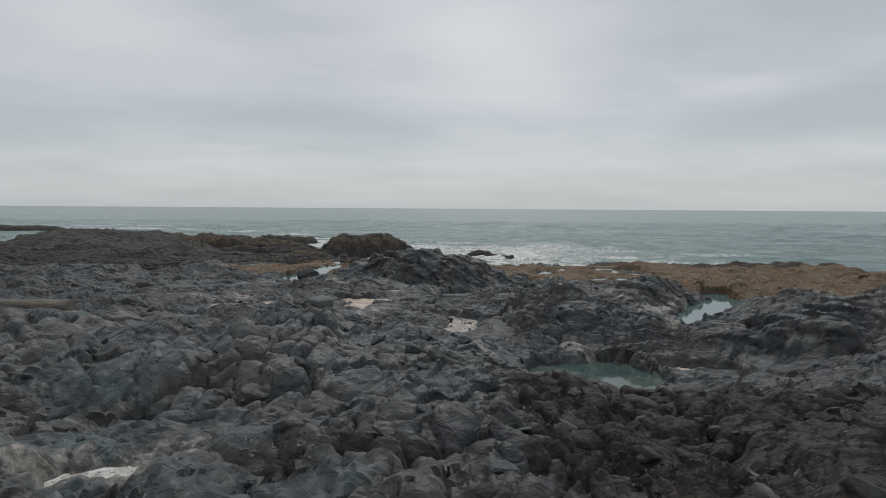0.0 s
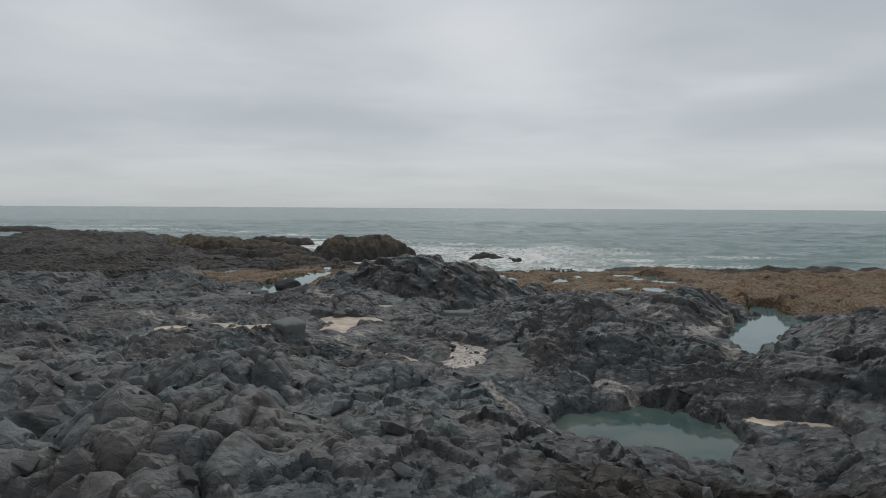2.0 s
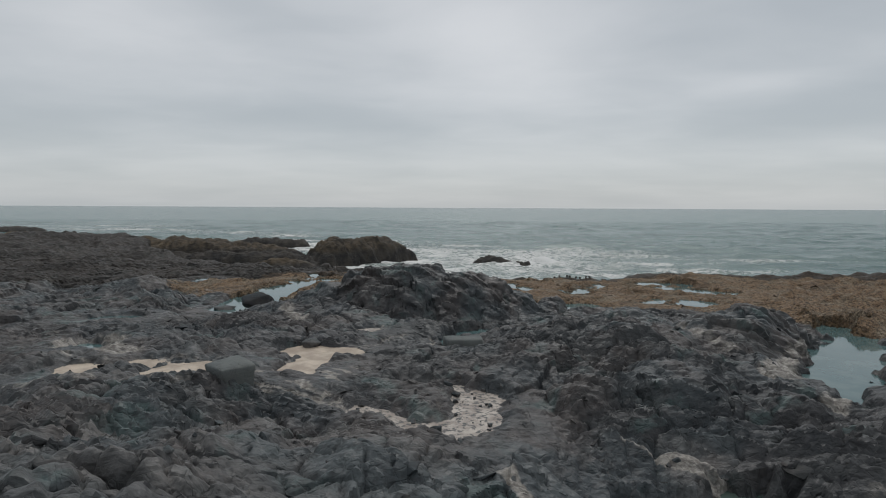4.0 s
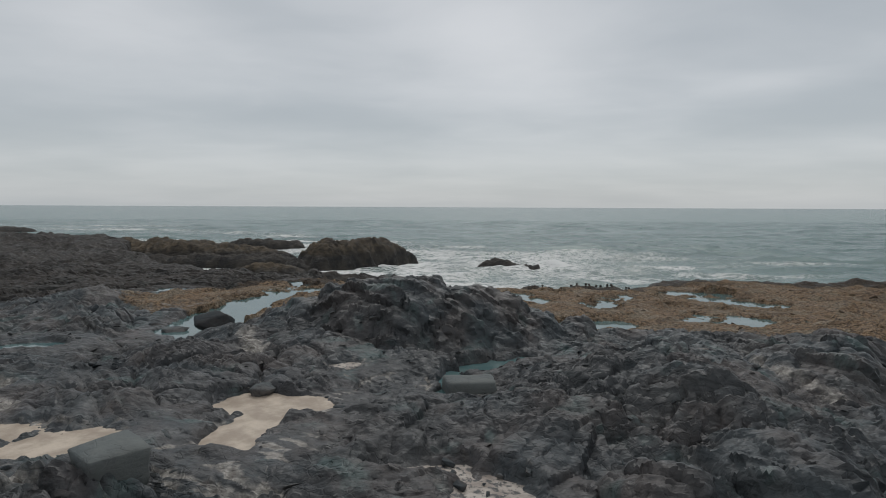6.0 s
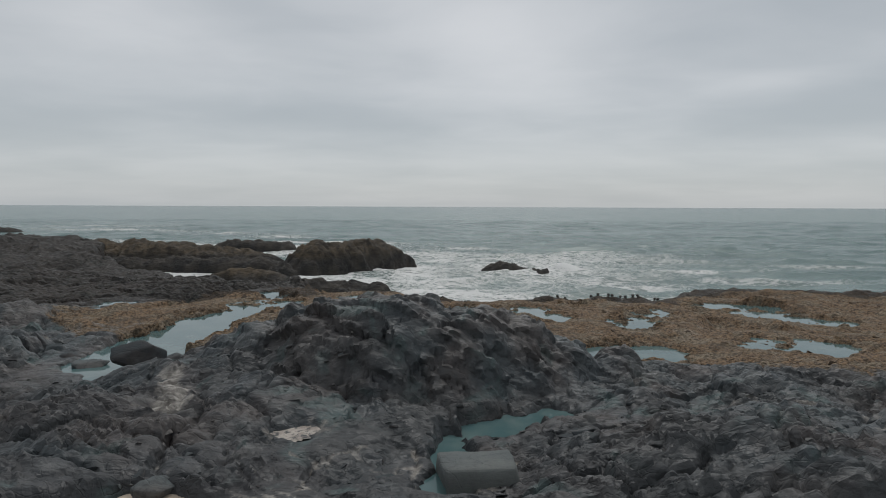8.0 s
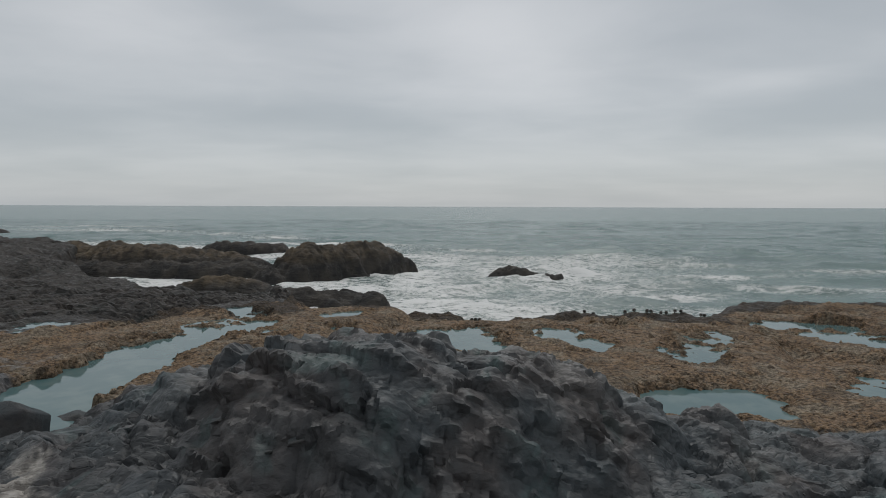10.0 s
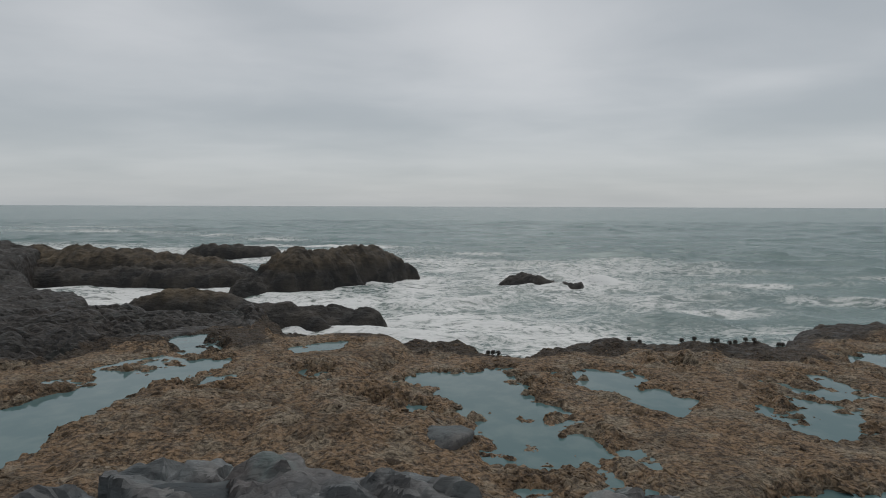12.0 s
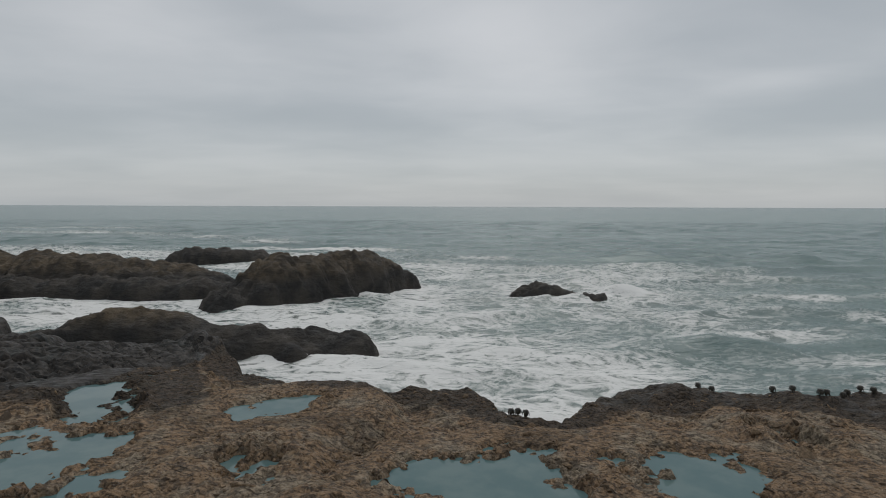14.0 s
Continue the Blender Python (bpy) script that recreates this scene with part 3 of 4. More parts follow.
basin("sand", 2.50, 0.2, -10.9, 38.4, -9.5, 39.3, 0.85, 0.6, 0.3)
basin("sand", 3.40, 0.20, -7.5, 11.8, -5.8, 12.6, 0.36, 0.7, 0.5)
basin("pool", 2.20, 0.15, -19.8, 51.0, -18.3, 51.5, 0.5, 0.6)
basin("pool", 2.20, 0.10, -16.8, 44.0, -15.2, 42.4, 0.5, 0.9, 0.5)

# bleached stone: the banks of the green pool, the flank over the side pool, shell grit under the ridge
streak(2.0, 31.6, 3.8, 27.6, 0.28, 0.62), streak(6.2, 34.6, 8.6, 33.5, 0.25, 0.62)
streak(14.4, 40.6, 17.6, 45.4, 0.7, 0.62), streak(18.0, 46.0, 20.6, 48.4, 0.6, 0.5), streak(14.8, 37.6, 15.6, 39.0, 0.5, 0.6)
streak(12.6, 47.5, 14.5, 44.5, 0.7, 0.45), streak(11.0, 51.5, 13.2, 49.5, 0.8, 0.4)
streak(-9.6, 52.4, -8.0, 49.4, 0.7, 0.55), streak(-4.4, 47.8, -3.0, 48.4, 0.5, 0.4), streak(-2.5, 44.8, -0.6, 44.0, 0.35, 0.4)
streak(-17.5, 43.6, -13.5, 41.4, 1.0, 0.5), streak(-14.5, 36.5, -9.0, 36.0, 0.9, 0.35), streak(-22.0, 62.0, -17.0, 64.0, 1.0, 0.4)

# the dark ridge that stands across the shelf
crest(-9.8, 57.2, 2.2, 1.7), crest(-8.2, 57.2, 3.2, 2.1), crest(-6.2, 57.0, 3.7, 2.7), crest(-3.6, 55.6, 4.9, 3.1), crest(-1.8, 55.6, 5.1, 3.2)
crest(0.2, 55.6, 4.8, 3.1), crest(2.0, 56.1, 4.1, 3.0), crest(4.2, 56.6, 3.3, 2.8), crest(6.2, 56.6, 2.5, 2.4)
# dark spurs: the block over the side pool, the slab behind the round pool, the far bank
crest(15.6, 48.6, 3.0, 3.0), crest(18.4, 49.6, 3.5, 2.8), crest(20.4, 50.4, 3.2, 1.6)
crest(7.5, 56.2, 2.9, 1.3), crest(9.0, 55.4, 2.4, 1.8), crest(10.8, 55.2, 2.3, 2.2), crest(14.0, 54.6, 2.2, 2.2)
crest(17.0, 34.5, 2.6, 2.5), crest(21.0, 34.0, 3.5, 3.5), crest(25.0, 35.0, 3.8, 4.0)
crest(13.2, 38.4, 2.3, 1.8), crest(9.5, 39.4, 2.9, 2.0), crest(5.5, 38.0, 2.6, 1.5)

SHORE_X = (-300, -70, -52, -44, -37, -33, -31, -28.5, -25, -20, -13, -10, -8, -5.5, -2.5, 0.3, 1.9, 3.2, 4.0, 5.0, 6.5, 9, 11, 12.3, 13.5, 16, 18, 21, 26, 34, 44, 55, 63, 72, 300)
SHORE_Y = (140, 128, 122, 104, 98.5, 95.5, 94, 92.5, 87.5, 87, 88, 84, 82.6, 81.8, 81.5, 80.4, 78.4, 77.4, 78.6, 80.8, 82, 82.8, 82.8, 81.4, 80.4, 80.2, 81, 85, 86.5, 88, 87.5, 86, 83, 70, 20)


def line_distance(x, y, x0, y0, x1, y1):
    dx, dy = x1 - x0, y1 - y0
    t = np.clip(((x - x0) * dx + (y - y0) * dy) / (dx * dx + dy * dy + 1e-9), 0, 1)
    return np.hypot(x - x0 - t * dx, y - y0 - t * dy)


def weed_share(x, y):
    """1 on the low weedy shelf, 0 on bare dark rock."""
    edge = np.interp(x, (-60, -25, -16, -11.5, -9.5, 5.5, 7.5, 12, 20, 24, 40), (74, 67, 60.5, 57, 60.0, 59.6, 58.0, 57, 56, 53, 50))
    far = np.interp(x, (-40, -21, -18, -14, -11), (60, 68, 76, 79, 99))
    return smooth(-1.3, 1.3, y - edge + 2.2 * fbm(x, y, 4.0, 205, 3)) * (1 - 0.75 * smooth(-1.5, 1.5, y - far + 2.5 * fbm(x, y, 5.0, 215, 3)))


@functools.lru_cache(None)
def swell_table():
    """The swells blended over the whole shore, on a plan grid of 0.6 m."""
    x, y = np.meshgrid(np.arange(-130, 130.1, 0.6), np.arange(-60, 150.1, 0.6))
    top, total = np.full(x.shape, 0.0), np.full(x.shape, 1e-12)
    for sx, sy, sz in SWELLS:
        d2 = (x - sx) ** 2 + (y - sy) ** 2
        w = np.exp(-d2 / (2 * 3.6**2)) + 2e-4 / (1 + d2 / 60)
        top, total = top + w * sz, total + w
    return top / total


def mean_height(x, y):
    table = swell_table()
    u = np.clip((x + 130) / 0.6, 0, table.shape[1] - 1.001)
    v = np.clip((y + 60) / 0.6, 0, table.shape[0] - 1.001)
    i, j = u.astype(int), v.astype(int)
    fu, fv = u - i, v - j
    return (table[j, i] * (1 - fu) + table[j, i + 1] * fu) * (1 - fv) + (table[j + 1, i] * (1 - fu) + table[j + 1, i + 1] * fu) * fv


def shelf(x, y):
    """Height, weed and pale dust of the shore at places in plan."""
    h = mean_height(x, y)
    weed = weed_share(x, y)
    wob = fbm(x, y, 2.6, 150, 3)
    ridge = np.full(x.shape, -9.0)
    for cx, cy, cz, r in CREST:
        d2 = ((x - cx) ** 2 + ((y - cy) * np.where(y > cy, 2.0, 0.82)) ** 2) / r**2
        ridge = np.maximum(ridge, cz - 0.10 - (cz + 2.0) * smooth(0.15, 3.4, d2 + 0.35 * wob))
    up = smooth(-0.4, 0.9, ridge - h)
    weed = weed * (1 - smooth(0.0, 0.6, ridge - h))
    h = np.maximum(h, ridge)
    rock, tone = np.zeros(x.shape), np.full(x.shape, 0.5)
    bare = weed < 0.995
    rock[bare], tone[bare] = rough_rock(x[bare], y[bare])
    massive, massive_tone = facets(x[bare], y[bare], 500)
    slabby = np.maximum(up[bare], 0.55 * smooth(-0.02, 0.18, fbm(x[bare], y[bare], 9.0, 515, 3)))
    rock[bare] = rock[bare] + (massive * (0.80 - 0.62 * up[bare]) - rock[bare]) * slabby
    tone[bare] = tone[bare] + (0.20 + 0.80 * massive_tone - tone[bare]) * np.maximum(up[bare], 0.6 * slabby)
    tone = tone - 0.06 * smooth(-9, -1, x) * (1 - smooth(46, 52, y)) + 0.18 * (1 - smooth(-2, 5, x)) * smooth(15, 20, y) * (1 - smooth(30, 36, y)) - 0.12 * (1 - smooth(-12, -6, x)) * smooth(33, 38, y)
    tone = tone - 0.07 * (1 - smooth(54, 58, y)) - 0.16 * smooth(31, 36, y) * (1 - smooth(54, 58, y))
    tone = tone - 0.14 * smooth(34, 38, y) * (1 - smooth(46, 50, y)) * smooth(-10, -6, x) * (1 - smooth(3, 7, x))
    tone = tone - 0.16 * smooth(40, 44, y) * (1 - smooth(54, 58, y)) * smooth(-15, -9, x) * (1 - smooth(4, 9, x))
    tone = tone - 0.06 * (1 - smooth(20, 26, y))
    crust = 0.55 * fbm(x, y, 3.0, 301, 3) + smooth(3, 7, x) * (1.6 * np.maximum(0, fbm(x, y, 5.0, 321, 3)) - 0.16) + 0.30 * np.abs(fbm(x, y, 1.1, 311, 3)) + 0.13 * np.abs(fbm(x, y, 0.34, 317, 2)) - 0.10
    puddle = 0.30 * fbm(x, y, 2.2, 331, 3) + 0.34 * fbm(x, y, 0.75, 337, 4, 0.6)
    calm, pale = np.zeros(x.shape), np.zeros(x.shape)
    level_of = np.zeros(x.shape)
    near_hollow = np.zeros(x.shape)
    for b in BASINS:
        if b[0] != "flat":
            away = line_distance(x, y, *b[3:7])
            h = h - 0.65 * (1 - smooth(b[7], b[7] + 3.0, away)) * np.maximum(0, h - b[1] - 0.45)
            near_hollow = np.maximum(near_hollow, 1 - smooth(b[7], b[7] + 3.2, line_distance(x, y, *b[3:7])))
    h = h + (1 - weed) * rock * (1 - 0.55 * near_hollow) + weed * crust
    for kind, level, depth, x0, y0, x1, y1, r, edge, dust in BASINS:
        if kind == "flat":
            away = line_distance(x, y, x0, y0, x1, y1)
            near = 1 - smooth(0.5 * r, 1.2 * r, away)
            h = h + near * weed * (level + 0.05 + puddle - h)
            rim = smooth(0.6 * r, r, away) * (1 - smooth(r + 1.0, r + 2.4, away))
            h = h + rim * np.maximum(0, level + 0.10 + 0.3 * np.abs(crust) - h)
            continue
        d = line_distance(x, y, x0, y0, x1, y1) + edge * (1.5 * fbm(x, y, 1.9, 171, 5, 0.6) + (0.35 + 0.95 * weed) * fbm(x, y, 0.5, 177, 3, 0.6))
        inside = 1 - smooth(r - 0.6 * edge, r + 0.9 * edge, d)
        if kind in ("pool", "sand"):
            rim = (1 - inside) * (1 - smooth(r + 1.2, r + 2.6, d))
            h = h + rim * np.maximum(0, level + 0.06 + 0.15 * np.abs(wob) - h)
        level_of = np.where(inside > calm, level - depth, level_of)
        calm = np.maximum(calm, inside)
        pale = np.maximum(pale, dust * (1 - smooth(r + 0.2, r + 1.3, d)))
    h = h + (level_of - h) * calm + calm * (0.10 + 0.12 * weed) * fbm(x, y, 0.7, 181, 3)
    for x0, y0, x1, y1, r, amount in STREAKS:
        pale = np.maximum(pale, amount * (1 - smooth(0.3 * r, 1.5 * r, line_distance(x, y, x0, y0, x1, y1) + 0.6 * wob)))
    # grit lodges in the deepest joints of the middle shelf
    low = smooth(0.42, 0.75, -rock) * (1 - weed) * (1 - up)
    pale = np.maximum(pale, 0.5 * low * (1 - smooth(2, 7, x)) * smooth(31, 36, y) * (1 - smooth(52, 56, y)))
    fall = y - np.interp(x, SHORE_X, SHORE_Y) + 1.5 * fbm(x, y, 3.2, 190, 3)
    h = h - smooth(-0.6, 2.4, fall) * (h + 3.2)
    weed = weed * (1 - 0.5 * smooth(-0.8, 0.2, fall)) * (1 - 0.5 * smooth(-4.5, -1.5, fall) * smooth(2, 6, x))
    # the tone drops towards the right of the near shelf
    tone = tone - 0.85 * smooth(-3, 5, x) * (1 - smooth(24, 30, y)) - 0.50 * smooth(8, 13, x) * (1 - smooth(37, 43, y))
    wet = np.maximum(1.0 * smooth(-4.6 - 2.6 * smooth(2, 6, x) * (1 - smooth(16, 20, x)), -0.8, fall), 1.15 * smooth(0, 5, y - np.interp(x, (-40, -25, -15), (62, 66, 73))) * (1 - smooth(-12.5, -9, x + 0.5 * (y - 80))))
    # this layer also darkens the nearest right of the shelf, away from the sea
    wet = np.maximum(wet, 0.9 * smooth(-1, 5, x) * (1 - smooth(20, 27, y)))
    return h, weed, pale, tone, wet, up


def grid_mesh(name, x, y, h, mat, layers, floor=None):
    """A sheet of quads over rows and columns of places; quads wholly under floor are left out."""
    rows, cols = x.shape
    idx = np.arange(rows * cols).reshape(rows, cols)
    quads = np.stack([idx[:-1, :-1], idx[:-1, 1:], idx[1:, 1:], idx[1:, :-1]], -1).reshape(-1, 4)
    flat = h.ravel()
    if floor is not None:
        quads = quads[flat[quads].max(1) > floor]
    used = np.unique(quads)
    remap = np.zeros(rows * cols, np.int64)
    remap[used] = np.arange(len(used))
    quads = remap[quads]
    co = np.stack([x.ravel()[used], y.ravel()[used], flat[used]], 1)
    me = bpy.data.meshes.new(name)
    me.vertices.add(len(co))
    me.vertices.foreach_set("co", co.astype(np.float32).ravel())
    me.loops.add(quads.size)
    me.loops.foreach_set("vertex_index", quads.astype(np.int32).ravel())
    me.polygons.add(len(quads))
    me.polygons.foreach_set("loop_start", np.arange(0, quads.size, 4, dtype=np.int32))
    me.update(calc_edges=True)
    me.polygons.foreach_set("use_smooth", np.ones(len(quads), bool))
    for key, v in layers.items():
        at = me.attributes.new(key, "FLOAT", "POINT")
        at.data.foreach_set("value", v.ravel()[used].astype(np.float32))
    me.materials.append(mat)
    return new(name, me)


def steps(*pieces):
    """Places along a line: (end, step) from piece to piece."""
    out = [pieces[0]]
    for end, step in pieces[1:]:
        n = max(1, int(round((end - out[-1]) / step)))
        out += list(out[-1] + (end - out[-1]) * (np.arange(n) + 1) / n)
    return np.array(out)


# ---- the shore ----
cols_u = np.linspace(-1, 1, 880)
rows_y = steps(-260.0, (-40, 9.0), (8, 0.8), (12, 0.2), (84, 0.075), (92, 0.16), (140, 0.5))
gu, gy = np.meshgrid(12.06 * np.sinh(2.55 * cols_u), rows_y)
gx = gu * (1 + np.maximum(0, -gy) / 30)
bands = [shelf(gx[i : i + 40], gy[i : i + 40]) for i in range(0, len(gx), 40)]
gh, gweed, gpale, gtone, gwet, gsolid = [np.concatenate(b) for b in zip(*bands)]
# the ridge and spurs are broken into leaning joint blocks on all their faces
slope_y, slope_x = np.gradient(gh, axis=0) / np.gradient(gy, axis=0), np.gradient(gh, axis=1) / np.gradient(gx, axis=1)
for _ in range(3):
    slope_x, slope_y = [(v + np.roll(v, 4, 0) + np.roll(v, -4, 0) + np.roll(v, 4, 1) + np.roll(v, -4, 1)) / 5 for v in (slope_x, slope_y)]
solid = gsolid > 0.02
at, away = np.stack((gx[solid], gy[solid], gh[solid]), 1), np.stack((-slope_x[solid], -slope_y[solid], np.ones(solid.sum())), 1)
away = away / np.linalg.norm(away, axis=1, keepdims=True)
push = np.zeros_like(gh)
push[solid] = gsolid[solid] * (0.62 * joint_faces(at, 1.25, 700) + 0.55 * joint_faces(at, 0.62, 730) + 0.36 * joint_faces(at, 0.30, 760))
# edges worn a little round
push = 0.76 * push + 0.06 * (np.roll(push, 1, 0) + np.roll(push, -1, 0) + np.roll(push, 1, 1) + np.roll(push, -1, 1))
out = at + away * push[solid][:, None]
gx[solid], gy[solid], gh[solid] = out[:, 0], out[:, 1], out[:, 2]
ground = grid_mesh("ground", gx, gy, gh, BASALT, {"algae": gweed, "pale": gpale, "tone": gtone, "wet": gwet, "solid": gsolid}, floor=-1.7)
ground.data.set_sharp_from_angle(angle=radians(36))
tagged(ground, "broken dark basalt shore shelf with brown weed and hollows", "rocky shore", kind="structure")


def surface(x, y):
    h, _, _, _, _, _ = shelf(np.array([[x]], float), np.array([[y]], float))
    return float(h[0, 0])


# ---- the sea, one sheet to the horizon ----
SEA_LEVEL = -0.9
# rocks that stand in the surf: label, spine of (x, y, half width, top), grain, seed, weed, ruggedness
SEA_ROCKS = (
    ("long low brown-topped rock running out into the surf", ((-27.6, 92.6, 2.0, 0.5), (-24, 93.4, 3.4, 2.0), (-18, 94.0, 3.5, 1.8), (-12, 94.2, 3.0, 1.1), (-7.7, 94.4, 2.4, 0.8)), 0.14, 611, 0.9, 0.75),
    ("broad dark headland rock with weedy brown top", ((-76, 123, 7, 4.0), (-58, 123, 6.5, 3.2), (-46, 123, 6, 3.2), (-35, 122.5, 5.5, 2.7), (-28, 121, 4.5, 1.8), (-26, 117.5, 3.4, 1.0), (-35, 117, 3.4, 1.0), (-48, 117, 3.4, 1.2), (-64, 116.5, 3.4, 1.4)), 0.22, 633, 0.9, 1.0),
    ("humped dark rock at the headland's end with brown crown", ((-22, 112.5, 3.6, 1.0), (-19, 117, 4.6, 3.3), (-14.5, 121, 4.4, 3.2), (-11, 124, 3.8, 3.4), (-8.4, 125.6, 3.0, 2.4), (-5.8, 127, 1.8, 0.6)), 0.16, 641, 0.9, 1.3),
    ("low black rock with spray behind the headland", ((-45, 154, 3.2, 1.2), (-39, 154, 3.5, 1.7), (-33, 155, 3, 0.9)), 0.3, 655, 0.3, 1.0),
    ("far low skerry at the edge of the surf", ((-170, 232, 9, 0.9), (-146, 228, 6, 1.0)), 0.8, 677, 0.2, 1.0),
    ("small black rock alone in the foaming water", ((6.6, 121, 1.5, 0.25), (10.2, 119.8, 1.6, 0.35), (14.0, 119, 1.1, -0.7)), 0.14, 693, 0.1, 1.0),
)



def foam_share(x, y):
    """How much foam lies on the water: most along the rocks and in the cove, little far out."""
    off = y - np.interp(x, SHORE_X, SHORE_Y)
    right = smooth(10, 22, x)
    f = (0.95 - 0.2 * right) * np.exp(-np.maximum(off, 0) / (6.0 - 3.0 * right))

    def spread(cx, cy, rx, ry, amount, turn=0.0):
        c, s = math.cos(radians(turn)), math.sin(radians(turn))
        u, v = (x - cx) * c + (y - cy) * s, (y - cy) * c - (x - cx) * s
        return amount * np.exp(-((u / rx) ** 2) - ((v / ry) ** 2))

    for lump in (
        # the cove and the channels between the rocks
        spread(-2, 100, 13, 17, 0.84), spread(2, 83, 6, 5, 1.0), spread(-6, 89, 8, 4, 0.9), spread(-32, 108, 20, 7, 1.25), spread(-14, 107, 10, 7, 1.25),
        spread(-3, 118, 8, 11, 1.2), spread(4, 125, 17, 10, 0.78), spread(-1, 111, 10, 8, 1.05), spread(8, 90, 10, 6, 0.68), spread(14, 108, 14, 10, 0.56),
        # round the lone rock and the breaking crest beyond it
        spread(4, 122, 24, 20, 0.80), spread(16, 138, 26, 14, 0.58), spread(10, 117, 6, 3, 0.85), spread(16.5, 121, 5, 8, 0.72, -20), spread(17.5, 121.5, 4.5, 1.5, 1.3, -8),
        # streaks drifting on the open water
        spread(20, 100, 9, 2.2, 0.66, 8), spread(24, 94, 9, 2.0, 0.5), spread(36, 120, 14, 1.6, 0.62, 10), spread(37, 139, 9, 7, 0.42, 40), spread(42, 108, 9, 1.6, 0.60),
        spread(5, 164, 9, 2.5, 0.62, -20), spread(-2, 148, 14, 10, 0.62), spread(-4, 136, 10, 9, 0.74), spread(62, 128, 16, 1.5, 0.55, 2), spread(27, 113, 9, 2, 0.5),
        # surf behind the headland and far out
        spread(-70, 166, 45, 12, 0.85), spread(-28, 166, 20, 9, 0.7), spread(-45, 147, 34, 8, 1.0), spread(-31, 184, 20, 4, 0.95, -4), spread(-52, 214, 16, 7, 0.62, -50), spread(-76, 230, 16, 3, 0.6), spread(-125, 252, 40, 7, 0.66, -14), spread(-165, 292, 40, 4, 0.6), spread(-95, 180, 30, 12, 0.6),
    ):
        f = np.maximum(f, lump)
    # surf washes round every rock
    for rock in SEA_ROCKS[:3]:
        for (x0, y0, w0, _), (x1, y1, w1, _) in zip(rock[1], rock[1][1:]):
            f = np.maximum(f, 1.15 * np.exp(-np.maximum(0, line_distance(x, y, x0, y0, x1, y1) - 0.5 * (w0 + w1)) / 2.2))
    return f * (0.74 + 0.6 * fbm(x, y, 7.0, 401, 4) + 0.5 * wave_crests(x, y)) + 0.04


def wave_crests(x, y):
    """Ragged crests that run in towards the rocks, 0 to 1."""
    out = 0.0
    for length, slant, amp, k in ((15.0, 0.10, 0.5, 421), (8.5, -0.16, 0.32, 423), (4.8, 0.25, 0.18, 427)):
        phase = 2 * math.pi * (y + slant * x) / length + 7.0 * fbm(x, y, 3.2 * length, k, 3)
        out = out + amp * (1 - np.abs(np.sin(0.5 * phase))) ** 1.6 * (0.5 + smooth(-0.3, 0.3, fbm(x, y, 2.5 * length, k + 1, 2)))
    return out


def sea_height(x, y):
    k = np.exp(-np.maximum(y - 60, 0) / 700)
    chop = 0.45 * fbm(x, y * 1.6, 6.0, 431, 4) + 0.9 * np.maximum(0, fbm(x, y * 2.0, 22, 441, 3) - 0.12)
    chop = chop + 0.9 * np.exp(-(((x - 17.5) / 4.5) ** 2) - ((y - 121.5) / 1.4) ** 2)
    return SEA_LEVEL + k * (1.1 * (wave_crests(x, y) - 0.25) * smooth(80, 95, y) + chop)


sy = steps(-4000.0, (-300, 400.0), (60, 40.0), (76, 2.0), (135, 0.34), (220, 0.9), (420, 2.5), (900, 12.0), (4600, 200.0))
sx = 4500 * np.sinh(6.0 * np.linspace(-1, 1, 640)) / np.sinh(6.0)
px, py = np.meshgrid(sx, sy)
sea = grid_mesh("water", px, py, sea_height(px, py), SEA, {"foam": foam_share(px, py)})
tagged(sea, "grey-green sea with white foam round the rocks", "sea", kind="structure")


# ---- sea rocks ----
def sea_rock(label, spine, step, seed, weed=0.6, rugged=1.0):
    """A rock that stands in the surf along a spine of x, y, half width, top."""
    xs, ys, ws = [p[0] for p in spine], [p[1] for p in spine], max(p[2] for p in spine) + 3
    gx, gy = np.meshgrid(np.arange(min(xs) - ws, max(xs) + ws, step), np.arange(min(ys) - ws, max(ys) + ws, step))
    h = np.full(gx.shape, -6.0)
    wob = 1.4 * fbm(gx, gy, 4.5, seed, 4)
    for (x0, y0, w0, z0), (x1, y1, w1, z1) in zip(spine, spine[1:]):
        dx, dy = x1 - x0, y1 - y0
        t = np.clip(((gx - x0) * dx + (gy - y0) * dy) / (dx * dx + dy * dy), 0, 1)
        d = np.hypot(gx - x0 - t * dx, gy - y0 - t * dy) + wob * 1.3
        w, z = w0 + t * (w1 - w0), z0 + t * (z1 - z0)
        h = np.maximum(h, -2.6 + (z + 2.6) * (0.50 * (1 - smooth(0.60, 1.12, d / w)) + 0.50 * (1 - smooth(0.0, 1.35, d / w))))
    share = smooth(-0.9, -0.1, h - SEA_LEVEL - 0.6)
    rough, tone = rough_rock(gx, gy, seed)
    rough = 0.7 * rough + 0.6 * facets(gx, gy, seed)[0]
    h = h + share * (rugged * (0.6 * rough + 0.5 * fbm(gx, gy, 3, seed + 5, 3)))
    top = smooth(0.9, 2.0, h) * weed * (0.7 + 0.8 * fbm(gx, gy, 5, seed + 8, 3))
    mid = (sum(xs) / len(xs), sum(ys) / len(ys))
    ob = grid_mesh("sea_rock", gx - mid[0], gy - mid[1], h, SEA_ROCK, {"algae": np.clip(top, 0, 1), "tone": tone}, floor=-2.3)
    ob.location = (mid[0], mid[1], 0)
    return tagged(ob, label, "sea rock", "rocks in the surf")


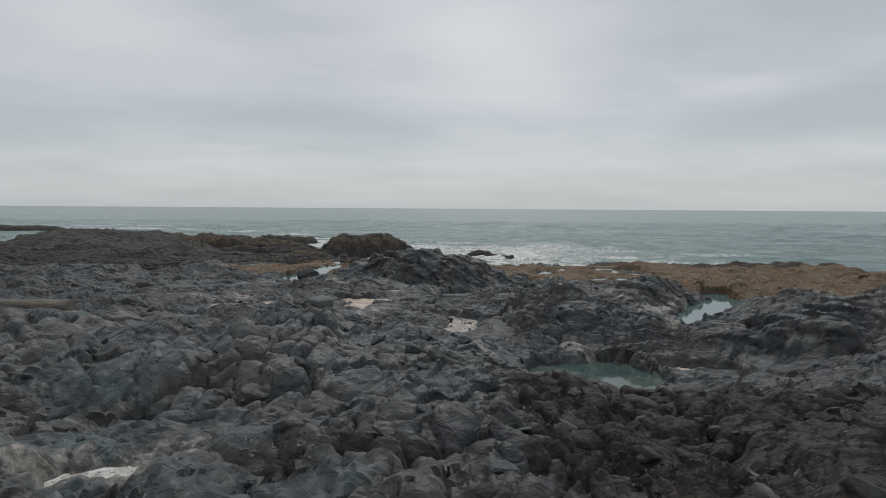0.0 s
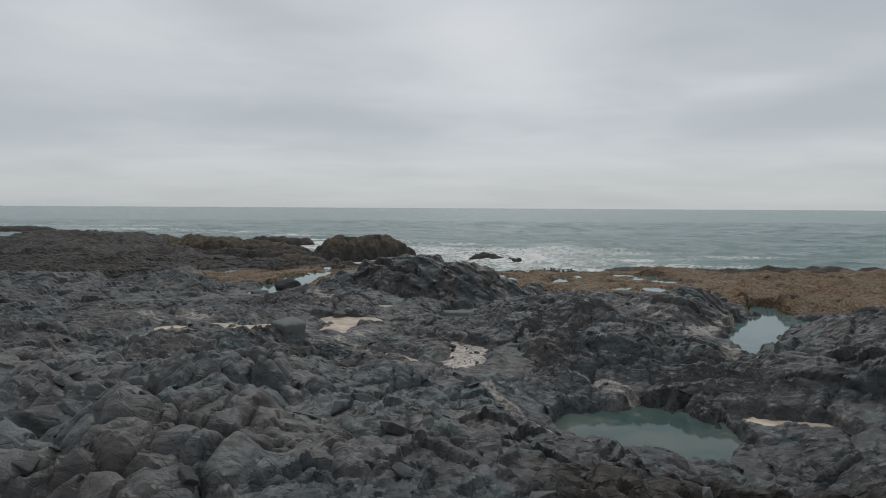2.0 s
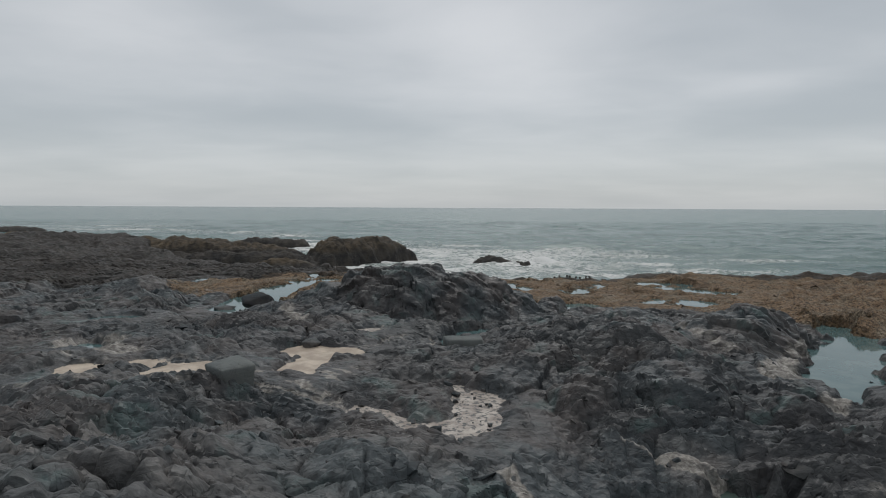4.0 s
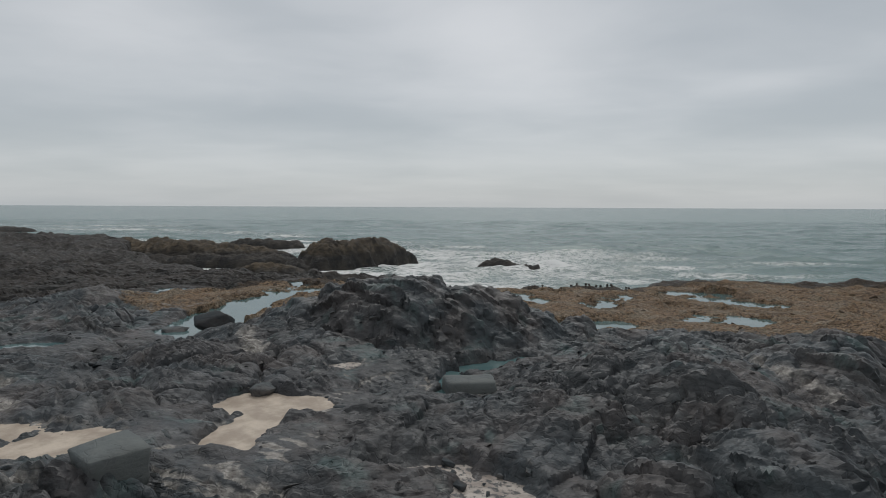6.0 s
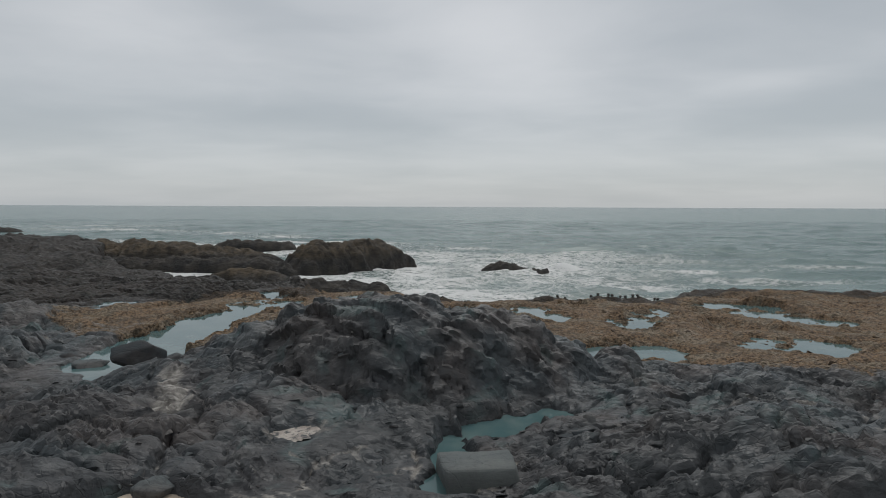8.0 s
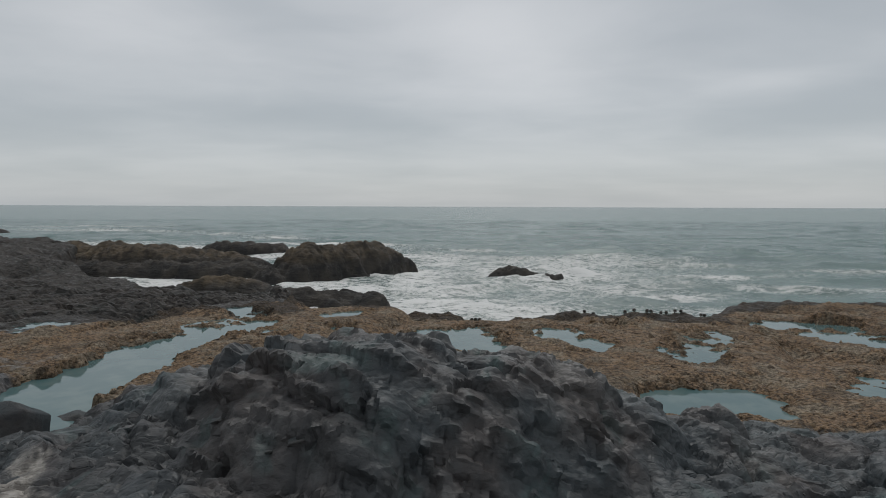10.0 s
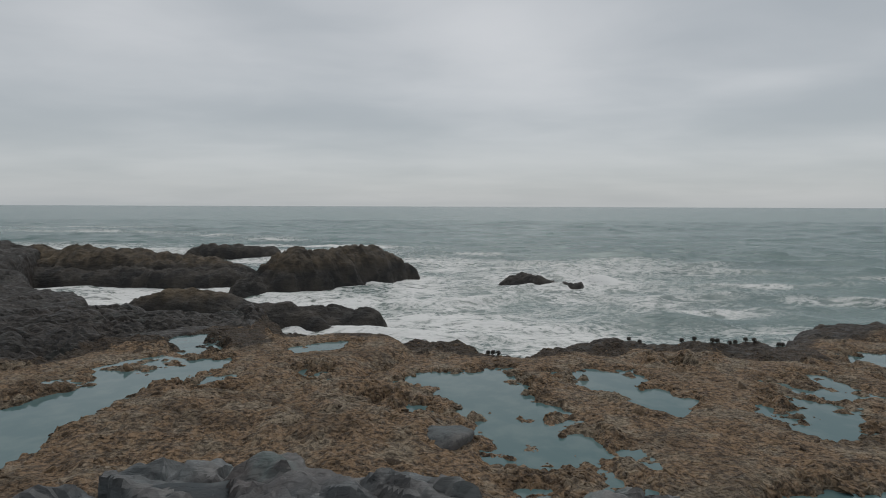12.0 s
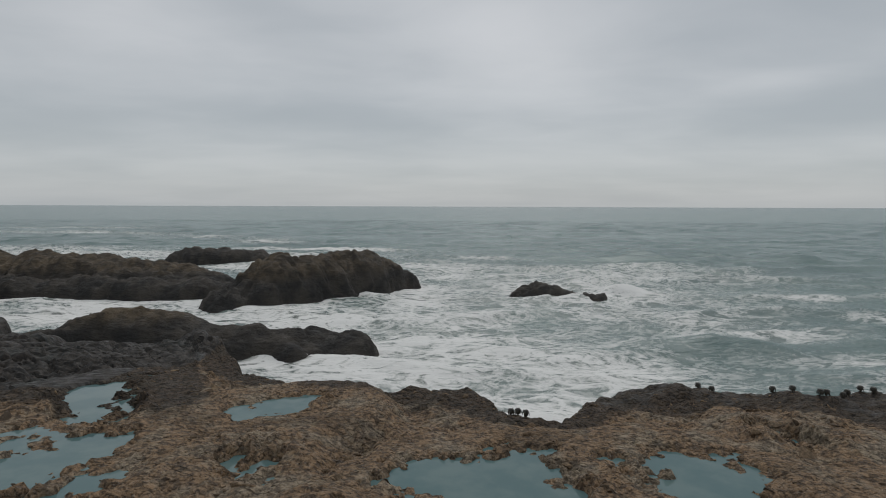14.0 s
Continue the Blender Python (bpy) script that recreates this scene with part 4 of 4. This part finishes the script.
for rock in SEA_ROCKS:
    sea_rock(*rock)

# ---- tide pools and sand pockets ----
def pocket(name, members, level, mat, label, category, seed, lift=0.0, reach=1.0):
    """A level sheet that fills some hollows up to their rim."""
    x0 = min(min(b[3], b[5]) - b[7] for b in members) - 1.2
    x1 = max(max(b[3], b[5]) + b[7] for b in members) + 1.2
    y0 = min(min(b[4], b[6]) - b[7] for b in members) - 1.2
    y1 = max(max(b[4], b[6]) + b[7] for b in members) + 1.2
    gx, gy = np.meshgrid(np.arange(x0, x1, 0.14), np.arange(y0, y1, 0.14))
    d = np.full(gx.shape, 99.0)
    for b in members:
        d = np.minimum(d, line_distance(gx, gy, *b[3:7]) - b[7])
    ground_h, _, _, _, _, _ = shelf(gx, gy)
    keep = (d < reach) & (ground_h < level + 0.35)
    for b in BASINS:
        if b not in members and b[1] < level - 0.05 and b[0] != "sand":
            keep &= line_distance(gx, gy, *b[3:7]) > b[7] + (0.2 if b[0] == "flat" else 1.0)
    h = np.where(keep, level + lift * fbm(gx, gy, 1.5, seed, 3), -9.0)
    cx, cy = (x0 + x1) / 2, (y0 + y1) / 2
    me_x, me_y = gx - cx, gy - cy
    rows, cols = h.shape
    cells = keep[:-1, :-1] & keep[1:, :-1] & keep[:-1, 1:] & keep[1:, 1:]
    todo, sheets = set(map(tuple, np.argwhere(cells).tolist())), []
    while todo:
        sheet, edge = [], [todo.pop()]
        while edge:
            i, j = edge.pop()
            sheet.append((i, j))
            for near in ((i + 1, j), (i - 1, j), (i, j + 1), (i, j - 1)):
                if near in todo:
                    todo.remove(near)
                    edge.append(near)
        if len(sheet) >= 12 and min(ground_h[i, j] for i, j in sheet) < level:
            sheets.append(sheet)
    for sheet in sheets:
        bm, verts = bmesh.new(), {}
        for i, j in sheet:
            ring = []
            for a, b in ((i, j), (i, j + 1), (i + 1, j + 1), (i + 1, j)):
                if (a, b) not in verts:
                    verts[a, b] = bm.verts.new((me_x[a, b], me_y[a, b], h[a, b] - level))
                ring.append(verts[a, b])
            bm.faces.new(ring).smooth = True
        me = bpy.data.meshes.new(name)
        bm.to_mesh(me)
        bm.free()
        me.materials.append(mat)
        ob = new(name, me)
        ob.location = (cx, cy, level)
        tagged(ob, label, category, "tide pools" if name == "tide_pool" else "sand pockets")


def at_level(kind, level, near=None):
    return [b for b in BASINS if b[0] in (kind, "flat" if kind == "pool" else kind) and abs(b[1] - level) < 0.004 and (near is None or math.hypot(b[3] - near[0], b[4] - near[1]) < near[2])]


pocket("tide_pool", at_level("pool", 1.90), 1.90, POOL, "long narrow tide pool reflecting grey sky", "tide pool", 1)
pocket("tide_pool", at_level("pool", 1.60, (1, 69, 9)), 1.60, POOL, "ragged shallow pool on the weedy shelf", "tide pool", 2)
pocket("tide_pool", at_level("pool", 1.612), 1.612, POOL, "narrow shallow pool below brown rock", "tide pool", 3)
pocket("tide_pool", at_level("pool", 1.588), 1.588, POOL, "broken channel of water between weedy lumps", "tide pool", 4)
pocket("tide_pool", at_level("pool", 1.25), 1.25, POOL, "round blue-green pool beside the dark ridge", "tide pool", 13)
pocket("tide_pool", at_level("pool", 1.35), 1.35, POOL, "narrow puddle in dark brown rock", "tide pool", 14)
pocket("tide_pool", at_level("pool", 1.75), 1.75, POOL, "scattered puddles among barnacled weed", "tide pool", 12)
pocket("tide_pool", at_level("pool", 1.02), 1.02, POOL, "wide pool near the seaward edge", "tide pool", 5)
pocket("tide_pool", at_level("pool", 1.55), 1.55, POOL, "small oval pool in brown weed", "tide pool", 6)
pocket("tide_pool", at_level("pool", 0.30), 0.30, DEEP_POOL, "deep green pool under dark rock walls", "tide pool", 7)
pocket("tide_pool", at_level("pool", 1.60, (2, 48, 8)), 1.60, POOL, "small pool at the foot of the ridge", "tide pool", 8)
pocket("tide_pool", at_level("pool", 1.00), 1.00, POOL, "winding pool below a dark block", "tide pool", 9)
pocket("tide_pool", at_level("pool", 2.05), 2.05, POOL, "shallow sliver of water on black rock", "tide pool", 10)
pocket("tide_pool", at_level("pool", 2.20), 2.20, POOL, "shallow puddle among broken rock", "tide pool", 11)
for lev, text, mat in ((2.15, "smooth pale sand in a rock hollow", SAND), (1.70, "wet speckled sand and shingle pocket", SHINGLE), (2.20, "small patch of shingle between rocks", SHINGLE), (0.45, "sandy bank beside the green pool", SAND), (2.50, "thin pale sand between dark rocks", SAND), (3.40, "white shell sand caught in a crevice", SHELL)):
    pocket("sand_pocket", at_level("sand", lev), lev, mat, text, "sand", 20, 0.06, 0.6)


# ---- boulders and driftwood ----
def hull_mesh(name, size, seed, points=26, square=0.5, rounds=1, rough=0.05, mat=None, soften=0.10, smooth_faces=True):
    """A broken block: the hull of scattered points, its edges softened and its faces roughened."""
    rng = random.Random(seed)
    bm = bmesh.new()
    if points == 8:
        for k in range(8):
            bm.verts.new([rng.uniform(0.72, 1.0) * (1 if k >> a & 1 else -1) * size[a] / 2 for a in range(3)])
    for _ in range(points if points > 8 else 0):
        v = Vector((rng.gauss(0, 1), rng.gauss(0, 1), rng.gauss(0, 1))).normalized()
        top = max(abs(v.x), abs(v.y), abs(v.z))
        v = v * (1 - square) + v / top * square
        bm.verts.new((v.x * size[0] / 2, v.y * size[1] / 2, v.z * size[2] / 2))
    res = bmesh.ops.convex_hull(bm, input=bm.verts)
    bmesh.ops.delete(bm, geom=[g for g in res["geom_interior"] if isinstance(g, bmesh.types.BMVert)], context="VERTS")
    bmesh.ops.dissolve_limit(bm, angle_limit=radians(9), verts=bm.verts[:], edges=bm.edges[:])
    bmesh.ops.bevel(bm, geom=bm.edges[:], offset=soften * min(size), segments=1, affect="EDGES", profile=0.6, clamp_overlap=True)
    if rounds:
        bmesh.ops.triangulate(bm, faces=bm.faces[:])
        for _ in range(rounds):
            bmesh.ops.subdivide_edges(bm, edges=bm.edges[:], cuts=1, use_grid_fill=True)
        for v in bm.verts:
            q = v.co * (1.4 / max(size)) + Vector((seed, 0, 0))
            v.co += v.co.normalized() * max(size) * rough * (noise.noise(q * 2.2) + 0.5 * noise.noise(q * 6))
    for f in bm.faces:
        f.smooth = smooth_faces
    me = bpy.data.meshes.new(name)
    bm.to_mesh(me)
    bm.free()
    me.materials.append(mat or STONE)
    return me


def boulder(x, y, z, size, turn, seed, label, square=0.6, lean=0.0, rounds=2, points=14, mat=None, soften=0.05):
    ob = new("boulder", hull_mesh("boulder", size, seed, points, square, rounds, 0.035, mat, soften))
    ob.matrix_world = pose(x, y, z, lean, 0, turn)
    return tagged(ob, label, "boulder", "loose boulders")


boulder(-7.4, 37.1, 2.75, (1.5, 1.25, 1.3), 50, 31, "square-cut grey boulder perched on a flat rock", points=8, mat=PALE_STONE, lean=5, soften=0.03)
boulder(-12.1, 55.2, 2.35, (2.3, 1.7, 1.9), 10, 8, "dark wedge-shaped boulder standing in the long pool", 0.35)
boulder(1.3, 46.5, 1.75, (2.2, 1.7, 0.95), 6, 14, "flat-topped grey boulder lying in the small pool", points=8, mat=PALE_STONE)
boulder(-14.7, 56.2, 1.88, (1.9, 1.1, 0.5), 20, 51, "low flat brown slab awash in the long pool", 0.5)
boulder(-11.7, 57.6, 1.9, (1.3, 0.8, 0.4), -10, 52, "small flat stone at the long pool's edge", 0.5)
boulder(-16.2, 57.4, 1.95, (1.1, 0.8, 0.5), 30, 53, "small weedy stone at the long pool's bank", 0.4)
boulder(-3.7, 55.3, 4.05, (1.5, 1.7, 1.7), 8, 23, "dark square-cut block on the crest of the ridge", lean=4, points=8)
boulder(-0.5, 65.0, 1.6, (2.3, 2.0, 1.2), 30, 43, "dark cracked boulder half sunk in brown weed", 0.25, points=26)
boulder(-6.1, 44.5, 2.25, (1.1, 0.8, 0.6), 10, 17, "dark stone half sunk in pale sand", 0.4)


def driftwood(x, y, z, length, radius, turn):
    bm = bmesh.new()
    rings, sides = 14, 16
    prev = None
    for i in range(rings + 1):
        t = i / rings
        ring = []
        for k in range(sides):
            a = 2 * math.pi * k / sides
            r = radius * (1.0 - 0.22 * t) * (1 + 0.10 * noise.noise(Vector((t * 4, math.cos(a), math.sin(a)))))
            ring.append(bm.verts.new((t * length, r * math.cos(a) + 0.10 * math.sin(2.2 * t), r * math.sin(a))))
        if prev:
            for k in range(sides):
                bm.faces.new((prev[k], prev[(k + 1) % sides], ring[(k + 1) % sides], ring[k])).smooth = True
        else:
            bm.faces.new(list(reversed(ring)))
        prev = ring
    bm.faces.new(prev)
    me = bpy.data.meshes.new("driftwood_log")
    bm.to_mesh(me)
    bm.free()
    me.materials.append(DRIFTWOOD)
    ob = new("driftwood_log", me)
    ob.matrix_world = pose(x, y, z, 0, 0, turn)
    return tagged(ob, "thick bleached driftwood log lying on the rocks", "driftwood")


driftwood(-20.0, 32.4, max(surface(x, 32.7) for x in (-20.5, -21.5, -22.5, -23.5, -25, -26)) + 0.22, 7.0, 0.42, 176)

# ---- sea palms on the seaward edge ----
def build_kelp(n):
    n.set("Base Color", n.mix(n.ramp(n.noise(20, 3), 0.4, 0.6), (0.012, 0.010, 0.007), (0.035, 0.028, 0.015)))
    n.set("Roughness", 0.45)


KELP = material("dark wet kelp", build_kelp)


def part(name, bm, mat, parent):
    me = bpy.data.meshes.new(name)
    bm.to_mesh(me)
    bm.free()
    me.materials.append(mat)
    ob = new(name, me)
    ob.parent = parent
    return ob


def sea_palm(seed):
    """A short stalk with a mop of drooping blades."""
    rng = random.Random(seed)
    root = new("sea_palm")
    bm = bmesh.new()
    bmesh.ops.create_cone(bm, cap_ends=True, segments=8, radius1=0.03, radius2=0.02, depth=0.26, matrix=Matrix.Translation((0, 0, 0.1)))
    part("stalk", bm, KELP, root)
    bm = bmesh.new()
    for k in range(26):
        a, r, drop = 2 * math.pi * k / 26 + rng.uniform(-0.2, 0.2), rng.uniform(0.07, 0.13), rng.uniform(0.10, 0.2)
        out, side = Vector((math.cos(a), math.sin(a), 0)), Vector((-math.sin(a), math.cos(a), 0)) * 0.022
        line = [Vector((0, 0, 0.22)), out * r * 0.7 + Vector((0, 0, 0.25)), out * r + Vector((0, 0, 0.25 - drop * 0.5)), out * r * 1.05 + Vector((0, 0, 0.25 - drop))]
        rows = [(bm.verts.new(p - side), bm.verts.new(p + side), bm.verts.new(p + Vector((0, 0, 0.012)))) for p in line]
        for u, v in zip(rows, rows[1:]):
            for i, j in ((0, 1), (1, 2), (2, 0)):
                bm.faces.new((u[i], u[j], v[j], v[i]))
    part("blades", bm, KELP, root)
    return tagged(root, "small dark sea palm clinging to wet rock", "sea palm", "sea palms on the edge")


palm, first = sea_palm(3), True
for px_, py_ in ((1.5, 78.0), (1.75, 77.8), (2.0, 77.7), (9.6, 81.4), (10.3, 81.5), (12.2, 81.7), (12.6, 81.8), (13.3, 81.6), (13.6, 81.5), (14.3, 81.2), (14.9, 80.9), (15.6, 80.4), (15.9, 80.3), (17.4, 80.2), (17.8, 80.4)):
    line = np.arange(py_ - 3.5, py_ + 1.5, 0.2)
    py_ = line[np.argmax(shelf(np.full((1, len(line)), px_), line[None])[0][0] + 0.31 * line)]
    spot = pose(px_, py_, surface(px_, py_) - 0.03, 0, 0, 57 * px_)
    if first:
        palm.matrix_basis, first = spot, False
    else:
        copy_thing(palm, spot)

# ---- broken blocks that lie all over the bare rock ----
def block_shapes(count, points, seed, size=(1.0, 0.72, 0.6), soften=0.14):
    """Corner places and triangles of some broken blocks, each about 1 across."""
    out = []
    for k in range(count):
        me = hull_mesh("shape", size, seed + k, points, 0.62, 0, 0, None, soften)
        co = np.empty(len(me.vertices) * 3, np.float32)
        me.vertices.foreach_get("co", co)
        out.append((co.reshape(-1, 3), [tuple(p.vertices) for p in me.polygons]))
        bpy.data.meshes.remove(me)
    return out


def scatter(rng, count, x0, x1, y0, y1, sizes, power, where):
    """Random places with a size and a turn, kept where the given test of height, weed and hollows allows."""
    x, y = rng.uniform(x0, x1, count), rng.uniform(y0, y1, count)
    size = sizes[0] + (sizes[1] - sizes[0]) * rng.random(count) ** power
    h, weed, _, _, _, _ = shelf(x[None], y[None])
    e = 0.3
    hx, _, _, _, _, _ = shelf(x[None] + e, y[None])
    hy, _, _, _, _, _ = shelf(x[None], y[None] + e)
    sx, sy = np.clip((hx - h)[0] / e, -1.2, 1.2), np.clip((hy - h)[0] / e, -1.2, 1.2)
    clear = np.full(count, 9.0)
    for b in BASINS:
        if b[0] != "flat":
            clear = np.minimum(clear, line_distance(x, y, *b[3:7]) - b[7])
    ok = where(x, y, h[0], weed[0], clear - 0.35 * size)
    return [(x[i], y[i], h[0, i], size[i], sx[i], sy[i]) for i in np.flatnonzero(ok)]


def place_block(rng, x, y, z, size, sx, sy, stray=24, upright=0.0):
    """The pose of a block: along the strike of the rock, laid on its slope or, upright, leaning one way with its neighbours."""
    k = 0.6 * (1 - upright)
    slope = Vector((-k * sx - 0.38 * upright, -k * sy - 0.22 * upright, 1)).normalized()
    turn = radians(24 + rng.normal(0, stray))
    m = slope.to_track_quat("Z", "Y").to_matrix().to_4x4() @ Matrix.Rotation(turn, 4, "Z") @ Euler((rng.normal(0, 0.22 - 0.15 * upright), rng.normal(0, 0.22 - 0.15 * upright), 0)).to_matrix().to_4x4()
    s = size * np.array((rng.uniform(0.8, 1.35), rng.uniform(0.7, 1.1), rng.uniform(0.55, 1.0)))
    return Matrix.Translation((x, y, z - (0.17 + 0.03 * upright) * size)) @ m @ Matrix.Diagonal((*s, 1))


def rubble(name, spots, seed, label, mat, shapes, category="rubble", stray=24, upright=0.0):
    """All blocks of a stretch in one sheet of rubble."""
    gen = np.random.default_rng(seed)
    verts, faces, base = [], [], 0
    for spot in spots:
        co, tris = shapes[gen.integers(len(shapes))]
        m = np.array(place_block(gen, *spot, stray, upright))
        verts.append(co @ m[:3, :3].T + m[:3, 3])
        faces += [tuple(v + base for v in t) for t in tris]
        base += len(co)
    me = bpy.data.meshes.new(name)
    me.from_pydata(np.concatenate(verts).tolist(), [], faces)
    me.polygons.foreach_set("use_smooth", np.full(len(me.polygons), category != "rubble"))
    me.update()
    me.materials.append(mat)
    return tagged(new(name, me), label, category, kind="stuff")


gen = np.random.default_rng(8)
bare = lambda x, y, h, weed, clear: (weed < 0.35) & (clear > 0.0) & (h > 0.3)
on_ridge = lambda x, y: np.min([((x - c[0]) ** 2 + (y - c[1]) ** 2) / (c[3] * 1.0) ** 2 for c in CREST], axis=0) < 1
NEAR = block_shapes(14, 12, 371, (1.0, 0.78, 0.62), 0.09)
PLAIN, LUMPS = block_shapes(14, 11, 71, (1.0, 0.72, 0.55), 0.06), block_shapes(8, 9, 171, (1.0, 0.85, 0.55), 0.2)
rubble("rubble", scatter(gen, 650, -19, 19, 11, 34, (0.2, 1.1), 2.4, bare), 71, "rounded dark basalt blocks wedged in the near shelf", RUBBLE, NEAR)
rubble("rubble", scatter(gen, 1500, -20, 20, 34, 60, (0.12, 0.6), 2.6, lambda x, y, h, weed, clear: bare(x, y, h, weed, clear) & ~on_ridge(x, y)), 72, "small dark basalt blocks lodged round the ridge", RUBBLE, PLAIN)
rubble("rubble", scatter(gen, 700, -52, 36, 34, 74, (0.25, 0.9), 2.4, lambda x, y, h, weed, clear: bare(x, y, h, weed, clear) & (np.abs(x) > 18)), 73, "dark broken blocks on the outer shelf", RUBBLE, PLAIN)
rubble("weed_tufts", scatter(gen, 900, -17, 50, 54, 88, (0.3, 1.0), 2.0, lambda x, y, h, weed, clear: (weed > 0.6) & (clear > 0.0) & (h > 0.4)), 76, "low brown weed-covered humps on the shelf", WEED_LUMP, LUMPS, "seaweed", 90)
rubble("weed_tufts", scatter(gen, 11000, -17, 19, 57, 83, (0.06, 0.32), 2.6, lambda x, y, h, weed, clear: (weed > 0.5) & (clear > -0.8) & (h > 0.8)), 75, "brown weedy lumps and barnacled stones on the shelf", WEED_LUMP, LUMPS, "seaweed", 90)

# ---- loose stones on the shelf, each by itself ----
STONES = [hull_mesh("stone", (1.0, 0.75, 0.62), 900 + k, 11, 0.7, 0, 0, None, 0.06, False) for k in range(10)]
for spot in scatter(gen, 420, -10, 9, 13, 60, (0.25, 0.8), 2.4, lambda x, y, h, weed, clear: bare(x, y, h, weed, clear) & ~on_ridge(x, y))[:200]:
    ob = new("stone", STONES[gen.integers(len(STONES))])
    ob.parent = ground
    ob.matrix_world = place_block(gen, *spot)

# dark stones lying on the pale shingle
for k in range(46):
    x, y = gen.uniform(-2.8, 2.2), gen.uniform(34.2, 39.8)
    if min(line_distance(x, y, *b[3:7]) - b[7] for b in BASINS if b[0] == "sand" and b[1] == 1.70) < 0.5:
        size = 0.10 + 0.42 * gen.random() ** 2.2
        ob = new("stone", STONES[gen.integers(len(STONES))])
        ob.matrix_world = pose(x, y, 1.70 + 0.22 * size, gen.normal(0, 12), gen.normal(0, 12), gen.uniform(0, 360)) @ Matrix.Scale(size, 4)
        tagged(ob, "dark rounded stone on pale wet shingle", "stone", "stones on the shingle")
